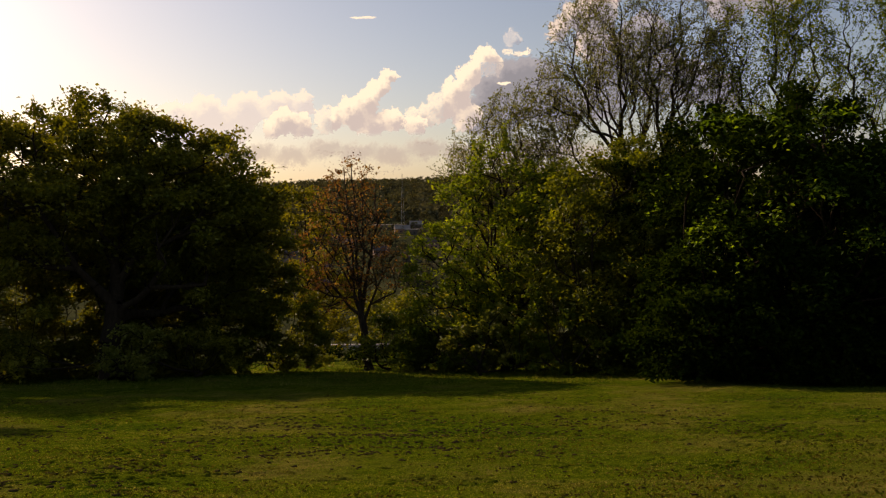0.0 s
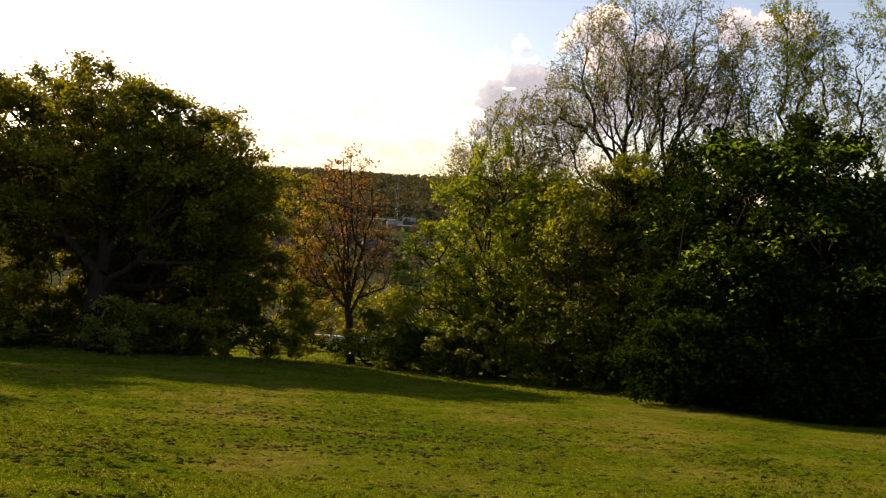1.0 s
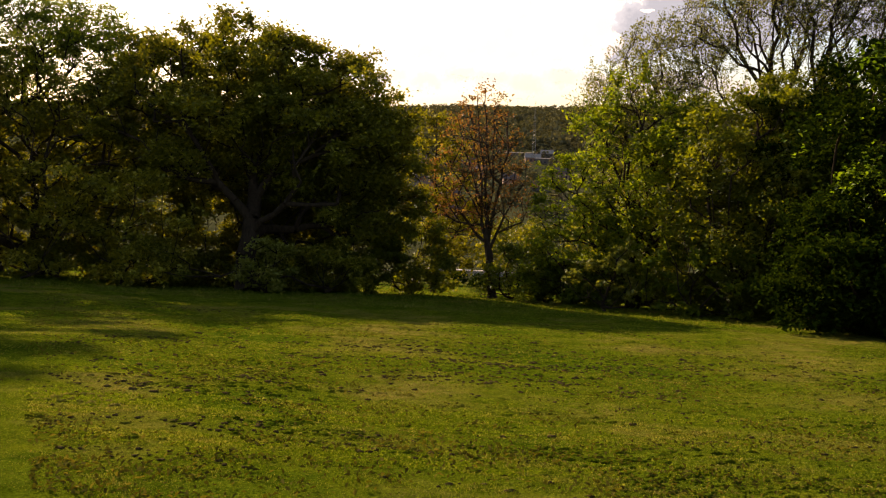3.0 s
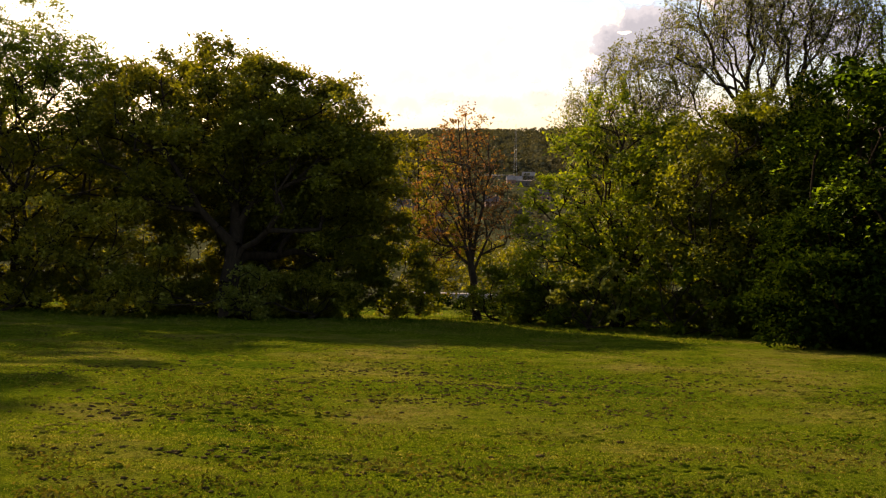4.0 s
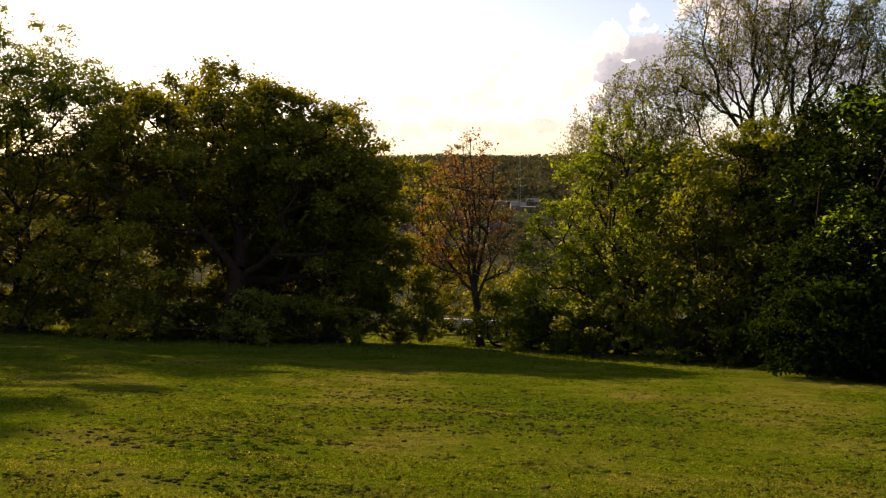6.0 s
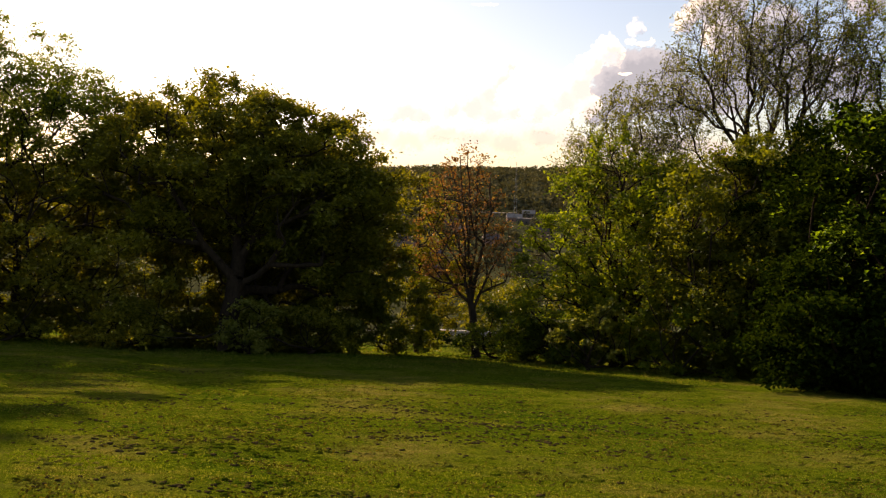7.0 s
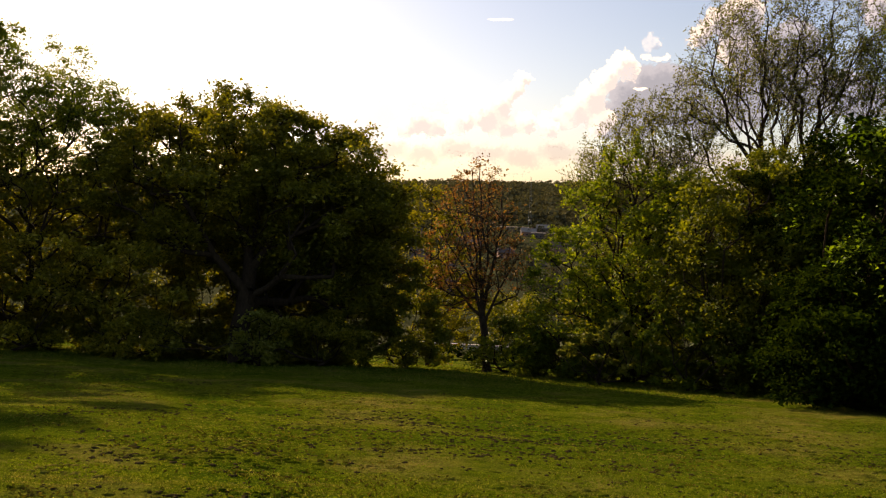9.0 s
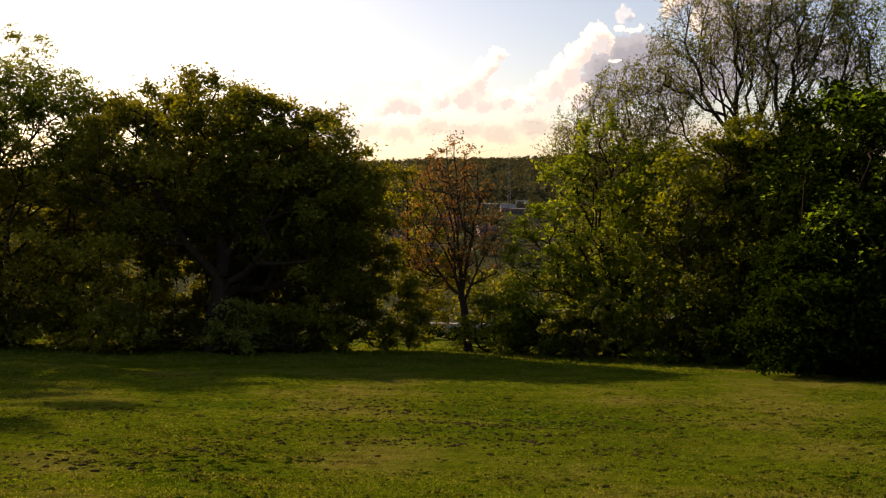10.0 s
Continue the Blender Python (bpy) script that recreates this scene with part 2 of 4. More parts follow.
def leaf_fans(rng, seats, per, spread):
    """Leaf places in flat drooping fans, one fan to a seat, the way foliage hangs on a bough."""
    n = len(seats)
    th = rng.uniform(0, 2 * np.pi, n)
    out = np.stack([np.cos(th), np.sin(th), rng.uniform(-0.5, 0.45, n)], 1)
    side = np.stack([-np.sin(th), np.cos(th), rng.uniform(-0.45, 0.45, n)], 1)
    size = spread * rng.uniform(0.55, 1.6, n)
    u = rng.uniform(-1.0, 1.6, (n, per, 1))
    w = rng.normal(size=(n, per, 1)) * (0.75 - 0.28 * np.abs(u))
    c = seats[:, None] + (out[:, None] * u + side[:, None] * w) * size[:, None, None]
    c[..., 2] += (rng.normal(size=(n, per)) * 0.26 - 0.14 * u[..., 0] ** 2) * size[:, None]
    return c.reshape(-1, 3)


# ---- ground ----
PROFILE_Y = (-5000, -60, 0, 42, 100, 400, 600, 800, 950, 1300, 2500, 3200, 5000)
PROFILE_Z = (120, 6.0, 0, -6.1, -14.3, -40, -38, -27, -20, 0, 62, 40, 30)


GRAIN = np.random.default_rng(99).uniform(-1, 1, (256, 256))


def value_noise(x, y, size):
    """Smooth random relief between -1 and 1 with lumps of the given size."""
    x, y = np.asarray(x, dtype=float) / size, np.asarray(y, dtype=float) / size
    i, j = np.floor(x).astype(int), np.floor(y).astype(int)
    u, v = x - i, y - j
    u, v = u * u * (3 - 2 * u), v * v * (3 - 2 * v)
    g = [[GRAIN[(i + a) % 256, (j + c) % 256] for c in (0, 1)] for a in (0, 1)]
    return (g[0][0] * (1 - u) + g[1][0] * u) * (1 - v) + (g[0][1] * (1 - u) + g[1][1] * u) * v


def ground(x, y):
    x, y = np.asarray(x, dtype=float), np.asarray(y, dtype=float)
    z = np.interp(y, PROFILE_Y, PROFILE_Z)
    near = np.exp(-(np.hypot(x, y - 20) / 60) ** 2)
    z = z + near * (0.05 * np.sin(x * 0.35 + 1.0) * np.cos(y * 0.27) + 0.02 * np.sin(x * 1.1 + y * 0.7)
                    + 0.030 * value_noise(x, y, 1.3) + 0.016 * value_noise(x + 40, y + 9, 0.55))
    far = np.clip((y - 500) / 1500, 0, 1)
    return z + far * (6 * np.sin(x / 210 + 0.8) + 3 * np.sin(x / 77 + y / 190))


def ground_z(x, y):
    return float(ground(x, y))


def spaced(fine0, fine1, step, far0, far1):
    mid = np.arange(fine0, fine1 + step * 0.5, step)
    out = np.geomspace(1.0, 1 + (far1 - fine1), 34)[1:] - 1 + fine1
    inn = fine0 - (np.geomspace(1.0, 1 + (fine0 - far0), 34)[1:] - 1)
    return np.concatenate([inn[::-1], mid, out])


gx, gy = spaced(-26, 20, 0.22, -4900, 4900), spaced(2, 46, 0.22, -4900, 4900)
GX, GY = np.meshgrid(gx, gy)
gv = np.stack([GX.ravel(), GY.ravel(), ground(GX, GY).ravel()], 1)
ii = np.arange(len(gx) * (len(gy) - 1)).reshape(len(gy) - 1, len(gx))[:, :-1].ravel()
gq = np.stack([ii, ii + 1, ii + 1 + len(gx), ii + len(gx)], 1)
tagged(new("ground", raw_mesh("ground", gv, gq, LAWN, True)), "sloping mown grass falling away to a wide valley", "ground", kind="structure")


# ---- trees ----
def grow(rng, base, trunk_top, points, reach=0.35, step=0.7, bend=0.10, stiff=0.55, guides=()):
    """A branching skeleton: each point joins the branch that costs it least. Returns nodes, parents, trunk count."""
    k = 9
    t = np.linspace(0, 1, k)[:, None]
    trunk = base + (trunk_top - base) * t
    trunk[1:-1] += rng.normal(size=(k - 2, 3)) * [bend, bend, 0.02] * 1.2
    cap = k + (len(points) + len(guides)) * 26
    P, par, run = np.zeros((cap, 3)), np.full(cap, -1), np.zeros(cap)
    P[:k] = trunk
    for i in range(1, k):
        par[i], run[i] = i - 1, run[i - 1] + np.linalg.norm(P[i] - P[i - 1])
    n = k
    head = np.zeros((cap, 3))
    head[1:k] = unit(P[1:k] - P[:k - 1])
    low = base + (trunk_top - base) * 0.35
    order = np.argsort(np.linalg.norm(points - low, axis=1))
    forced = len(guides)
    for count, p in enumerate([*np.array(guides, dtype=float).reshape(-1, 3), *points[order]]):
        d = np.linalg.norm(P[2:n] - p, axis=1)
        rise = np.maximum(0, P[2:n, 2] - p[2])
        turn = 1 - ((p - P[2:n]) / np.maximum(d, 1e-6)[:, None] * head[2:n]).sum(1)
        j = 2 + int(np.argmin(d * (1 + stiff * turn) + reach * run[2:n] + 0.8 * rise))
        if count < forced:
            j = k - 1 - (count % 3)
        gap = p - P[j]
        m = max(1, min(24, int(np.linalg.norm(gap) / step)))
        q = j
        for s in range(1, m + 1):
            f = s / m
            c = P[j] + gap * f
            if s < m:
                c = c + rng.normal(size=3) * bend * np.linalg.norm(gap) * 0.35
                c[2] += math.sin(f * math.pi) * np.linalg.norm(gap) * 0.06
            P[n], par[n], run[n] = c, q, run[q] + np.linalg.norm(c - P[q])
            head[n] = unit(c - P[q])
            q, n = n, n + 1
    return P[:n], par[:n], k


def in_blobs(rng, blobs, n, shell=0.0):
    """Points spread in a union of ellipsoids; shell pushes them outwards."""
    vol = np.array([b[3] * b[4] * b[5] for b in blobs]) ** 0.8
    pick = rng.choice(len(blobs), n, p=vol / vol.sum())
    B = np.array(blobs)[pick]
    d = unit(rng.normal(size=(n, 3)))
    r = rng.uniform(0, 1, n) ** (1 / (3.0 + 5.0 * shell))
    lump = 1 + 0.16 * np.sin(d[:, 0] * 6.1 + B[:, 0]) * np.sin(d[:, 2] * 7.3 + B[:, 1]) + 0.08 * np.sin(d[:, 1] * 13 + d[:, 2] * 11)
    return B[:, :3] + d * (r * lump)[:, None] * B[:, 3:]


def tree(name, label, x, y, crown_top, blobs, nodes, leaves, leaf, leaf_mat, trunk_r, seed, bark=None, spread=0.38, shell=0.35,
         twigs=2, twig_len=0.5, trunk_lean=(0, 0), reach=0.35, flat=0.5, tip=0.0, bend=0.10, group="", category="tree", up=0.3, taper=0.42, stiff=0.55, guides=(), sprays=None, shoots=0, fan=34):
    rng = np.random.default_rng(seed)
    bark = bark or BARK
    gz = ground_z(x, y)
    root = tagged(new(name), label, category, group)
    root.location = (x, y, gz)
    base = np.array([x, y, gz - 0.1])
    top = np.array([x + trunk_lean[0], y + trunk_lean[1], crown_top])
    pts = in_blobs(rng, blobs, nodes, shell)
    pts = pts[pts[:, 2] > ground(pts[:, 0], pts[:, 1]) + 0.15]
    P, par, k = grow(rng, base, top, pts, reach, bend=bend, stiff=stiff, guides=guides)
    n = len(P)
    load = np.zeros(n)
    has_child = np.zeros(n, dtype=bool)
    has_child[par[1:]] = True
    load[~has_child] = 1.0
    for i in range(n - 1, 0, -1):
        load[par[i]] += load[i]
    rad = trunk_r * (np.maximum(load, 1) / load[0]) ** taper
    rad = np.maximum(rad, tip)
    rad[0], rad[1] = trunk_r * 1.55, trunk_r * 1.12
    off = np.array([x, y, gz])
    a, b = par[1:], np.arange(1, n)
    P0, P1, R0, R1 = P[a] - off, P[b] - off, np.minimum(rad[a], rad[b] * 1.35), rad[b]
    R0[:k - 1] = rad[a[:k - 1]]
    tv, tf = tubes(P0[:k - 1], P1[:k - 1], R0[:k - 1], R1[:k - 1], 10)
    part("trunk", raw_mesh("trunk", tv, tf, bark, True), root)
    thick = R1[k - 1:] > 0.035
    groups = []
    for sel, sides in ((thick, 7), (~thick, 4)):
        if sel.any():
            groups.append(tubes(P0[k - 1:][sel], P1[k - 1:][sel], R0[k - 1:][sel], R1[k - 1:][sel], sides))
    tips = P[~has_child]
    ends = np.repeat(tips, twigs, 0)
    way = unit(rng.normal(size=ends.shape) + [0, 0, up] + 0.8 * unit(np.repeat(tips - P[par[~has_child]], twigs, 0)))
    out = ends + way * (twig_len * rng.uniform(0.4, 1.2, len(ends)))[:, None]
    tr = max(tip * 0.7, 0.006)
    groups.append(tubes(ends - off, out - off, np.full(len(ends), tr), np.full(len(ends), tr * 0.6), 3))
    bv, bf = joined(groups)
    part("branchwork", raw_mesh("branchwork", bv, bf, bark, True), root, kind="stuff")
    if leaves:
        seat = np.concatenate([tips, out])
        c = leaf_fans(rng, seat[rng.integers(0, len(seat), max(1, leaves // fan))], fan, spread)
        c = c[c[:, 2] > ground(c[:, 0], c[:, 1]) + 0.05]
        lv, lf = leaf_blades(rng, c, leaf, flat)
        part("crown", raw_mesh("crown", lv - off, lf, leaf_mat), root, kind="stuff")
    if shoots:
        # upright leafy shoots that break the crown's outline
        mid = np.median(tips, 0)
        far = np.linalg.norm((tips - mid) * [1, 0.6, 1.2], axis=1)
        rim = tips[(far > np.quantile(far, 0.72)) & (tips[:, 2] > np.quantile(tips[:, 2], 0.35))]
        s0 = rim[rng.integers(0, len(rim), shoots)]
        way = unit(unit(s0 - mid) * [1, 0.5, 0.4] + [0, 0, 0.9] + rng.normal(size=s0.shape) * 0.25)
        ln = rng.uniform(0.45, 1.0, (shoots, 1))
        sv, sf = tubes(s0 - off, s0 + way * ln - off, np.full(shoots, 0.009), np.full(shoots, 0.005), 3)
        part("shoot", raw_mesh("shoot", sv, sf, bark), root, kind="stuff")
        at = np.repeat(s0, 12, 0) + np.repeat(way * ln, 12, 0) * np.tile(np.linspace(0.05, 1.05, 12), shoots)[:, None]
        lv, lf = leaf_blades(rng, at + rng.normal(size=at.shape) * 0.07, leaf * 1.05, 0.4)
        part("shoot_leaf", raw_mesh("shoot_leaf", lv - off, lf, leaf_mat), root, kind="stuff")
    if sprays:
        # larger outer sprays, open side; brighter leaf materials stand in for sunlight
        count, per, size, mat, above = sprays
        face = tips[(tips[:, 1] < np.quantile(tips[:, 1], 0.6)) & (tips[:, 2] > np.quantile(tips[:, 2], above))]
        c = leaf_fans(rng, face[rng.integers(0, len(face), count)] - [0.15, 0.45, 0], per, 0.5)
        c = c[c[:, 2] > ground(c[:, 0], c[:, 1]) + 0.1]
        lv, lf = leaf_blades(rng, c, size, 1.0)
        part("spray", raw_mesh("spray", lv - off, lf, mat), root, "outer leaf sprays added to imitate sunlit leaves", kind="stuff")
    return root


def bare_tree(label, x, y, fork, blobs, guides, trunk_r, buds, bud, mat, seed, lean=(0, 0), group="bare trees"):
    """A tree of forking limbs: each limb bears side branches, these bear twigs, and the twigs opening buds."""
    rng = np.random.default_rng(seed)
    gz = ground_z(x, y)
    root = tagged(new("bare_tree"), label, "tree", group)
    root.location = (x, y, gz)
    off = np.array([x, y, gz])
    B = np.array(blobs)
    segs, tips = [], []

    def inside(p):
        return (((p - B[:, :3]) / B[:, 3:]) ** 2).sum(1).min() < 1.12

    def run(p, d, length, r0, r1, step, rise, wobble, bound=True):
        """One branch as a chain of tapered pieces; gives its points, headings and radii."""
        n = max(2, int(length / step))
        out = [(p, d, r0)]
        for i in range(n):
            d = unit(d + rng.normal(size=3) * wobble + [0, 0, rise])
            q = p + d * (length / n)
            if bound and i > 0 and not inside(q):
                break
            r = r0 + (r1 - r0) * (i + 1) / n
            segs.append((p, q, out[-1][2], r))
            p = q
            out.append((p, d, r))
        return out

    def aside(d, low, high):
        t = unit(np.cross(d, rng.normal(size=3)))
        a = rng.uniform(low, high)
        return unit(d * math.cos(a) + t * math.sin(a) + [0, 0, 0.12])

    base = np.array([x, y, gz - 0.1])
    top = np.array([x + lean[0], y + lean[1], fork])
    stem = [base + (top - base) * f + (rng.normal(size=3) * [0.06, 0.06, 0] if 0 < f < 1 else 0) for f in np.linspace(0, 1, 9)]
    rad = trunk_r * np.array([1.5, 1.1, 1.0, 0.97, 0.94, 0.9, 0.87, 0.84, 0.8])
    tv, tf = tubes(np.array(stem[:-1]) - off, np.array(stem[1:]) - off, rad[:-1], rad[1:], 10)
    part("trunk", raw_mesh("trunk", tv, tf, BARK, True), root)
    limbs = []
    for k, g in enumerate(guides):
        j = 8 - (k % 3) if k else 8
        p = stem[j].copy()
        gap = np.array(g) - p
        r = trunk_r * (0.5 if k < 3 else 0.34)
        n = max(5, int(np.linalg.norm(gap) / 0.55))
        out_way = unit(gap * [1, 1, 0.15]) * np.linalg.norm(gap) * 0.22
        pts = [p + gap * f + (out_way + [0, 0, 0]) * math.sin(math.pi * f) * (0.6 if k else 0.1) + rng.normal(size=3) * 0.11 * (0 < f < 1) for f in np.linspace(0, 1, n + 1)]
        line = [(pts[0], unit(gap), r)]
        for i in range(n):
            q = r + (0.016 - r) * ((i + 1) / n) ** 0.8
            segs.append((pts[i], pts[i + 1], line[-1][2], q))
            line.append((pts[i + 1], unit(pts[i + 1] - pts[i]), q))
        limbs.append(line)
    for line in limbs:
        for i in range(2, len(line)):
            for _ in range(1 + (rng.random() < 0.45) if i < len(line) - 1 else 4):
                p, d, r = line[i]
                left = (len(line) - i) * 0.55
                one = run(p, aside(d, 0.5, 1.15), 0.7 + 0.42 * left * rng.uniform(0.5, 1.3), max(r * 0.5, 0.012), 0.008, 0.32, 0.05, 0.13)
                for p2, d2, r2 in one[1:]:
                    for _ in range(1 + (rng.random() < 0.75)):
                        two = run(p2, aside(d2, 0.4, 1.1), rng.uniform(0.35, 1.0), min(r2 * 0.7, 0.009), 0.005, 0.25, 0.04, 0.15)
                        tips.extend(t[0] for t in two[1:])
                        for p3, d3, r3 in two[1:]:
                            end = run(p3, aside(d3, 0.4, 1.0), rng.uniform(0.2, 0.5), 0.0045, 0.003, 0.25, 0.06, 0.1)
                            tips.extend(t[0] for t in end[1:])
    P0, P1 = np.array([q[0] for q in segs]) - off, np.array([q[1] for q in segs]) - off
    R0, R1 = np.array([q[2] for q in segs]), np.array([q[3] for q in segs])
    thick = R0 > 0.03
    bv, bf = joined([tubes(P0[thick], P1[thick], R0[thick], R1[thick], 7), tubes(P0[~thick], P1[~thick], R0[~thick], R1[~thick], 3)])
    part("branchwork", raw_mesh("branchwork", bv, bf, BARK, True), root, kind="stuff")
    tips = np.array(tips)
    c = tips[rng.integers(0, len(tips), buds)] + rng.normal(size=(buds, 3)) * 0.06
    lv, lf = leaf_blades(rng, c, bud, 0.2)
    part("crown", raw_mesh("crown", lv - off, lf, mat), root, kind="stuff")
    return root


def shrub(label, x, y, blobs, leaves, leaf, mat, seed, **more):
    opts = dict(spread=0.22, shell=0.3, twigs=2, twig_len=0.3, category="shrub", reach=0.2)
    opts.update(more)
    return tree("shrub", label, x, y, ground_z(x, y) + 0.5, blobs, max(60, leaves // 60), leaves, leaf, mat, 0.06, seed, **opts)


# left-hand group
tree("broad_tree", "broad domed olive-green tree in full leaf, backlit", -13.1, 33.6, 0.8,
     [(-15.6, 37, 2.2, 4.7, 4.0, 3.6), (-12.4, 37.0, 2.2, 2.6, 3.2, 3.2), (-11.3, 37, 1.2, 3.4, 3.6, 3.5), (-18.9, 37.6, 2.1, 2.7, 2.7, 3.0),
      (-9.5, 37.3, 0.2, 2.2, 2.7, 3.6), (-12.0, 38.2, -1.6, 4.2, 2.4, 2.6)], 1150, 132000, 0.175, LEAF_OLIVE, 0.38, 11, shell=0.2, tip=0.006, trunk_lean=(-0.7, 2.6),
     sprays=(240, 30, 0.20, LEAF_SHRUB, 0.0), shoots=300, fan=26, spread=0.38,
     guides=[(-17.5, 36.0, 3.4), (-10.0, 36.5, 2.6), (-14.5, 35.0, 4.2), (-19.5, 36.2, 0.8), (-9.0, 36.8, 0.0)])
tree("tall_tree", "tall sparse tree with sunlit young leaves", -28.0, 39.0, 6.0,
     [(-29.3, 39, 5.3, 4.6, 3.6, 5.0), (-23.6, 39, 4.2, 2.6, 2.6, 3.0)], 760, 62000, 0.145, LEAF_GREEN, 0.26, 12, fan=6,
     spread=0.30, shell=0.1, twigs=4, twig_len=0.8, up=0.8, taper=0.5, bend=0.05)
tree("dense_tree", "dense shaded dark green tree beside the lawn", -24.5, 37.0, 0.0,
     [(-25.0, 36, -0.3, 4.6, 3.0, 4.0), (-22.0, 37, -0.6, 3.0, 2.4, 3.6), (-30, 35.5, 0, 4.5, 3.5, 4.5)], 460, 22000, 0.18, LEAF_OLIVE, 0.26, 13)
# out of view; placed and shaped to throw the shadow on the lawn's left
tree("dense_tree", "dense tree out of view that shades the lawn", -30.5, 32.0, 3.0,
     [(-30.4, 32.2, 6.9, 3.9, 3.6, 5.4), (-34.0, 31.0, 6.0, 4.0, 3.8, 5.0), (-31, 31.5, 0.0, 4.2, 3.4, 4.0), (-27.0, 30.4, 2.2, 3.0, 3.0, 4.2), (-28, 29, -1, 3, 3, 3)], 560, 95000, 0.20, LEAF_OLIVE, 0.28, 14, shell=0.2, fan=44)
for k, (sx, sw) in enumerate(((-31, 3.6), (-26, 3.2), (-21, 3.2), (-16.5, 3.0), (-13.6, 2.3))):
    shrub("tangled dark undergrowth behind the tree line", sx, 40.0, [(sx, 40.0, -2.9, sw, 1.6, 5.4 if sx < -25 else 4.0)], 26000, 0.18, LEAF_OLIVE, 200 + k, spread=0.3)
shrub("leafy green shrub at the lawn edge", -18.6, 33.6, [(-18.9, 33.8, -2.2, 2.5, 1.5, 2.6), (-16.6, 33.2, -2.5, 1.9, 1.3, 2.3)], 3700, 0.20, LEAF_SHRUB, 21, fan=10, spread=0.4)
shrub("leafy green shrub at the lawn edge", -22.6, 33.5, [(-22.6, 33.6, -2.6, 2.6, 1.5, 2.5), (-26, 33, -3, 2.5, 1.5, 2.2)], 3600, 0.20, LEAF_SHRUB, 22, fan=10, spread=0.4)
for k, (sx, sy) in enumerate(((-22.5, 35.5), (-18.5, 35.8), (-14.8, 36.2), (-11.4, 36.6))):
    shrub("low dark growth under the trees", sx, sy, [(sx, sy, ground_z(sx, sy) + 0.6, 2.2, 1.0, 0.9)], 7000, 0.16, LEAF_OLIVE, 260 + k)
shrub("low shrub with pale young leaves", -12.3, 33.0, [(-12.3, 33.0, -3.7, 0.9, 0.8, 0.95)], 2600, 0.14, LEAF_PALE, 23)
shrub("low tangled shrub under the broad tree", -10.3, 35.0, [(-10.4, 35.2, -4.2, 1.7, 1.0, 1.2), (-16.6, 33.0, -4.1, 1.8, 1.0, 1.0)], 8000, 0.16, LEAF_SHRUB, 24)
shrub("dark shrub beside the footpath", -7.6, 38.5, [(-7.5, 38.4, -3.5, 1.6, 1.4, 2.2), (-9.3, 38, -3, 1.9, 1.6, 2.8), (-6.7, 38.6, -4.6, 1.1, 1.0, 1.1)], 26000, 0.15, LEAF_MOSS, 25)

# centre
tree("copper_tree", "slender young tree with sparse coppery leaves", -4.05, 40.4, -3.0,
     [(-4.9, 40.2, 0.0, 1.8, 1.6, 3.0), (-4.6, 40.2, 1.2, 1.5, 1.4, 2.3), (-3.5, 40.2, -1.2, 1.3, 1.2, 1.7), (-5.9, 40.2, -1.4, 1.4, 1.2, 2.0)],
     320, 4300, 0.125, LEAF_COPPER, 0.17, 31, BARK_UMBER, fan=8, spread=0.24, shell=0.0, twigs=3, twig_len=0.45, trunk_lean=(-0.3, 0), reach=0.06, up=1.2, tip=0.009,
     bend=0.03, taper=0.47, stiff=1.2, guides=[(-5.0, 40.3, 3.2), (-5.8, 40.0, 2.2), (-4.2, 40.5, 3.0), (-6.5, 40.4, 0.6), (-3.3, 40.1, 1.4), (-2.7, 40.3, -0.4), (-5.4, 40.5, 2.8), (-4.6, 39.9, 3.4)])
shrub("leafy growth round the foot of the young tree", -3.3, 39.9, [(-3.4, 39.9, -4.6, 0.9, 0.8, 1.2), (-4.2, 40.0, -5.2, 0.5, 0.5, 0.7)], 4200, 0.12, LEAF_GREEN, 32)
tree("slim_tree", "slim tree with sparse yellow-green leaves", -7.3, 43.5, 1.0,
     [(-7.4, 43.5, -1.0, 1.7, 1.4, 3.6), (-6.4, 43.5, -3.0, 1.7, 1.4, 2.6)], 220, 14000, 0.15, LEAF_BRONZE, 0.10, 33, spread=0.28, shell=0.1, up=0.8,
     bend=0.05)

# right-hand group
tree("spring_tree", "rounded tree with yellow-green spring leaves", 2.1, 38.7, 0.0,
     [(1.7, 38.0, -0.6, 2.8, 2.4, 4.05), (0.0, 38.3, -2.4, 2.65, 1.4, 3.2), (4.4, 37.8, -0.4, 2.8, 2.3, 3.5), (1.1, 38.9, -3.7, 3.5, 1.1, 2.0)],
     640, 34000, 0.155, LEAF_YELLOW, 0.22, 41, spread=0.28, shell=0.2, tip=0.006, sprays=(150, 26, 0.17, LEAF_YELLOW, 0.0), shoots=160, fan=30)
bare_tree("tall tree with opening buds on bare dark branches", 7.3, 39.5, 4.2,
          [(7.0, 39.2, 6.3, 3.4, 3.2, 4.7), (4.8, 39, 4.2, 2.8, 2.6, 3.0)],
          [(7.2, 39.3, 10.8), (5.2, 39.0, 9.2), (8.6, 39.6, 9.8), (3.6, 39.0, 6.6), (6.2, 40.2, 10.2), (9.6, 38.8, 7.6), (5.6, 38.6, 6.4), (7.6, 38.6, 7.4), (4.4, 39.2, 5.2), (6.6, 39.8, 8.0)],
          0.21, 15000, 0.10, LEAF_BUD, 42)
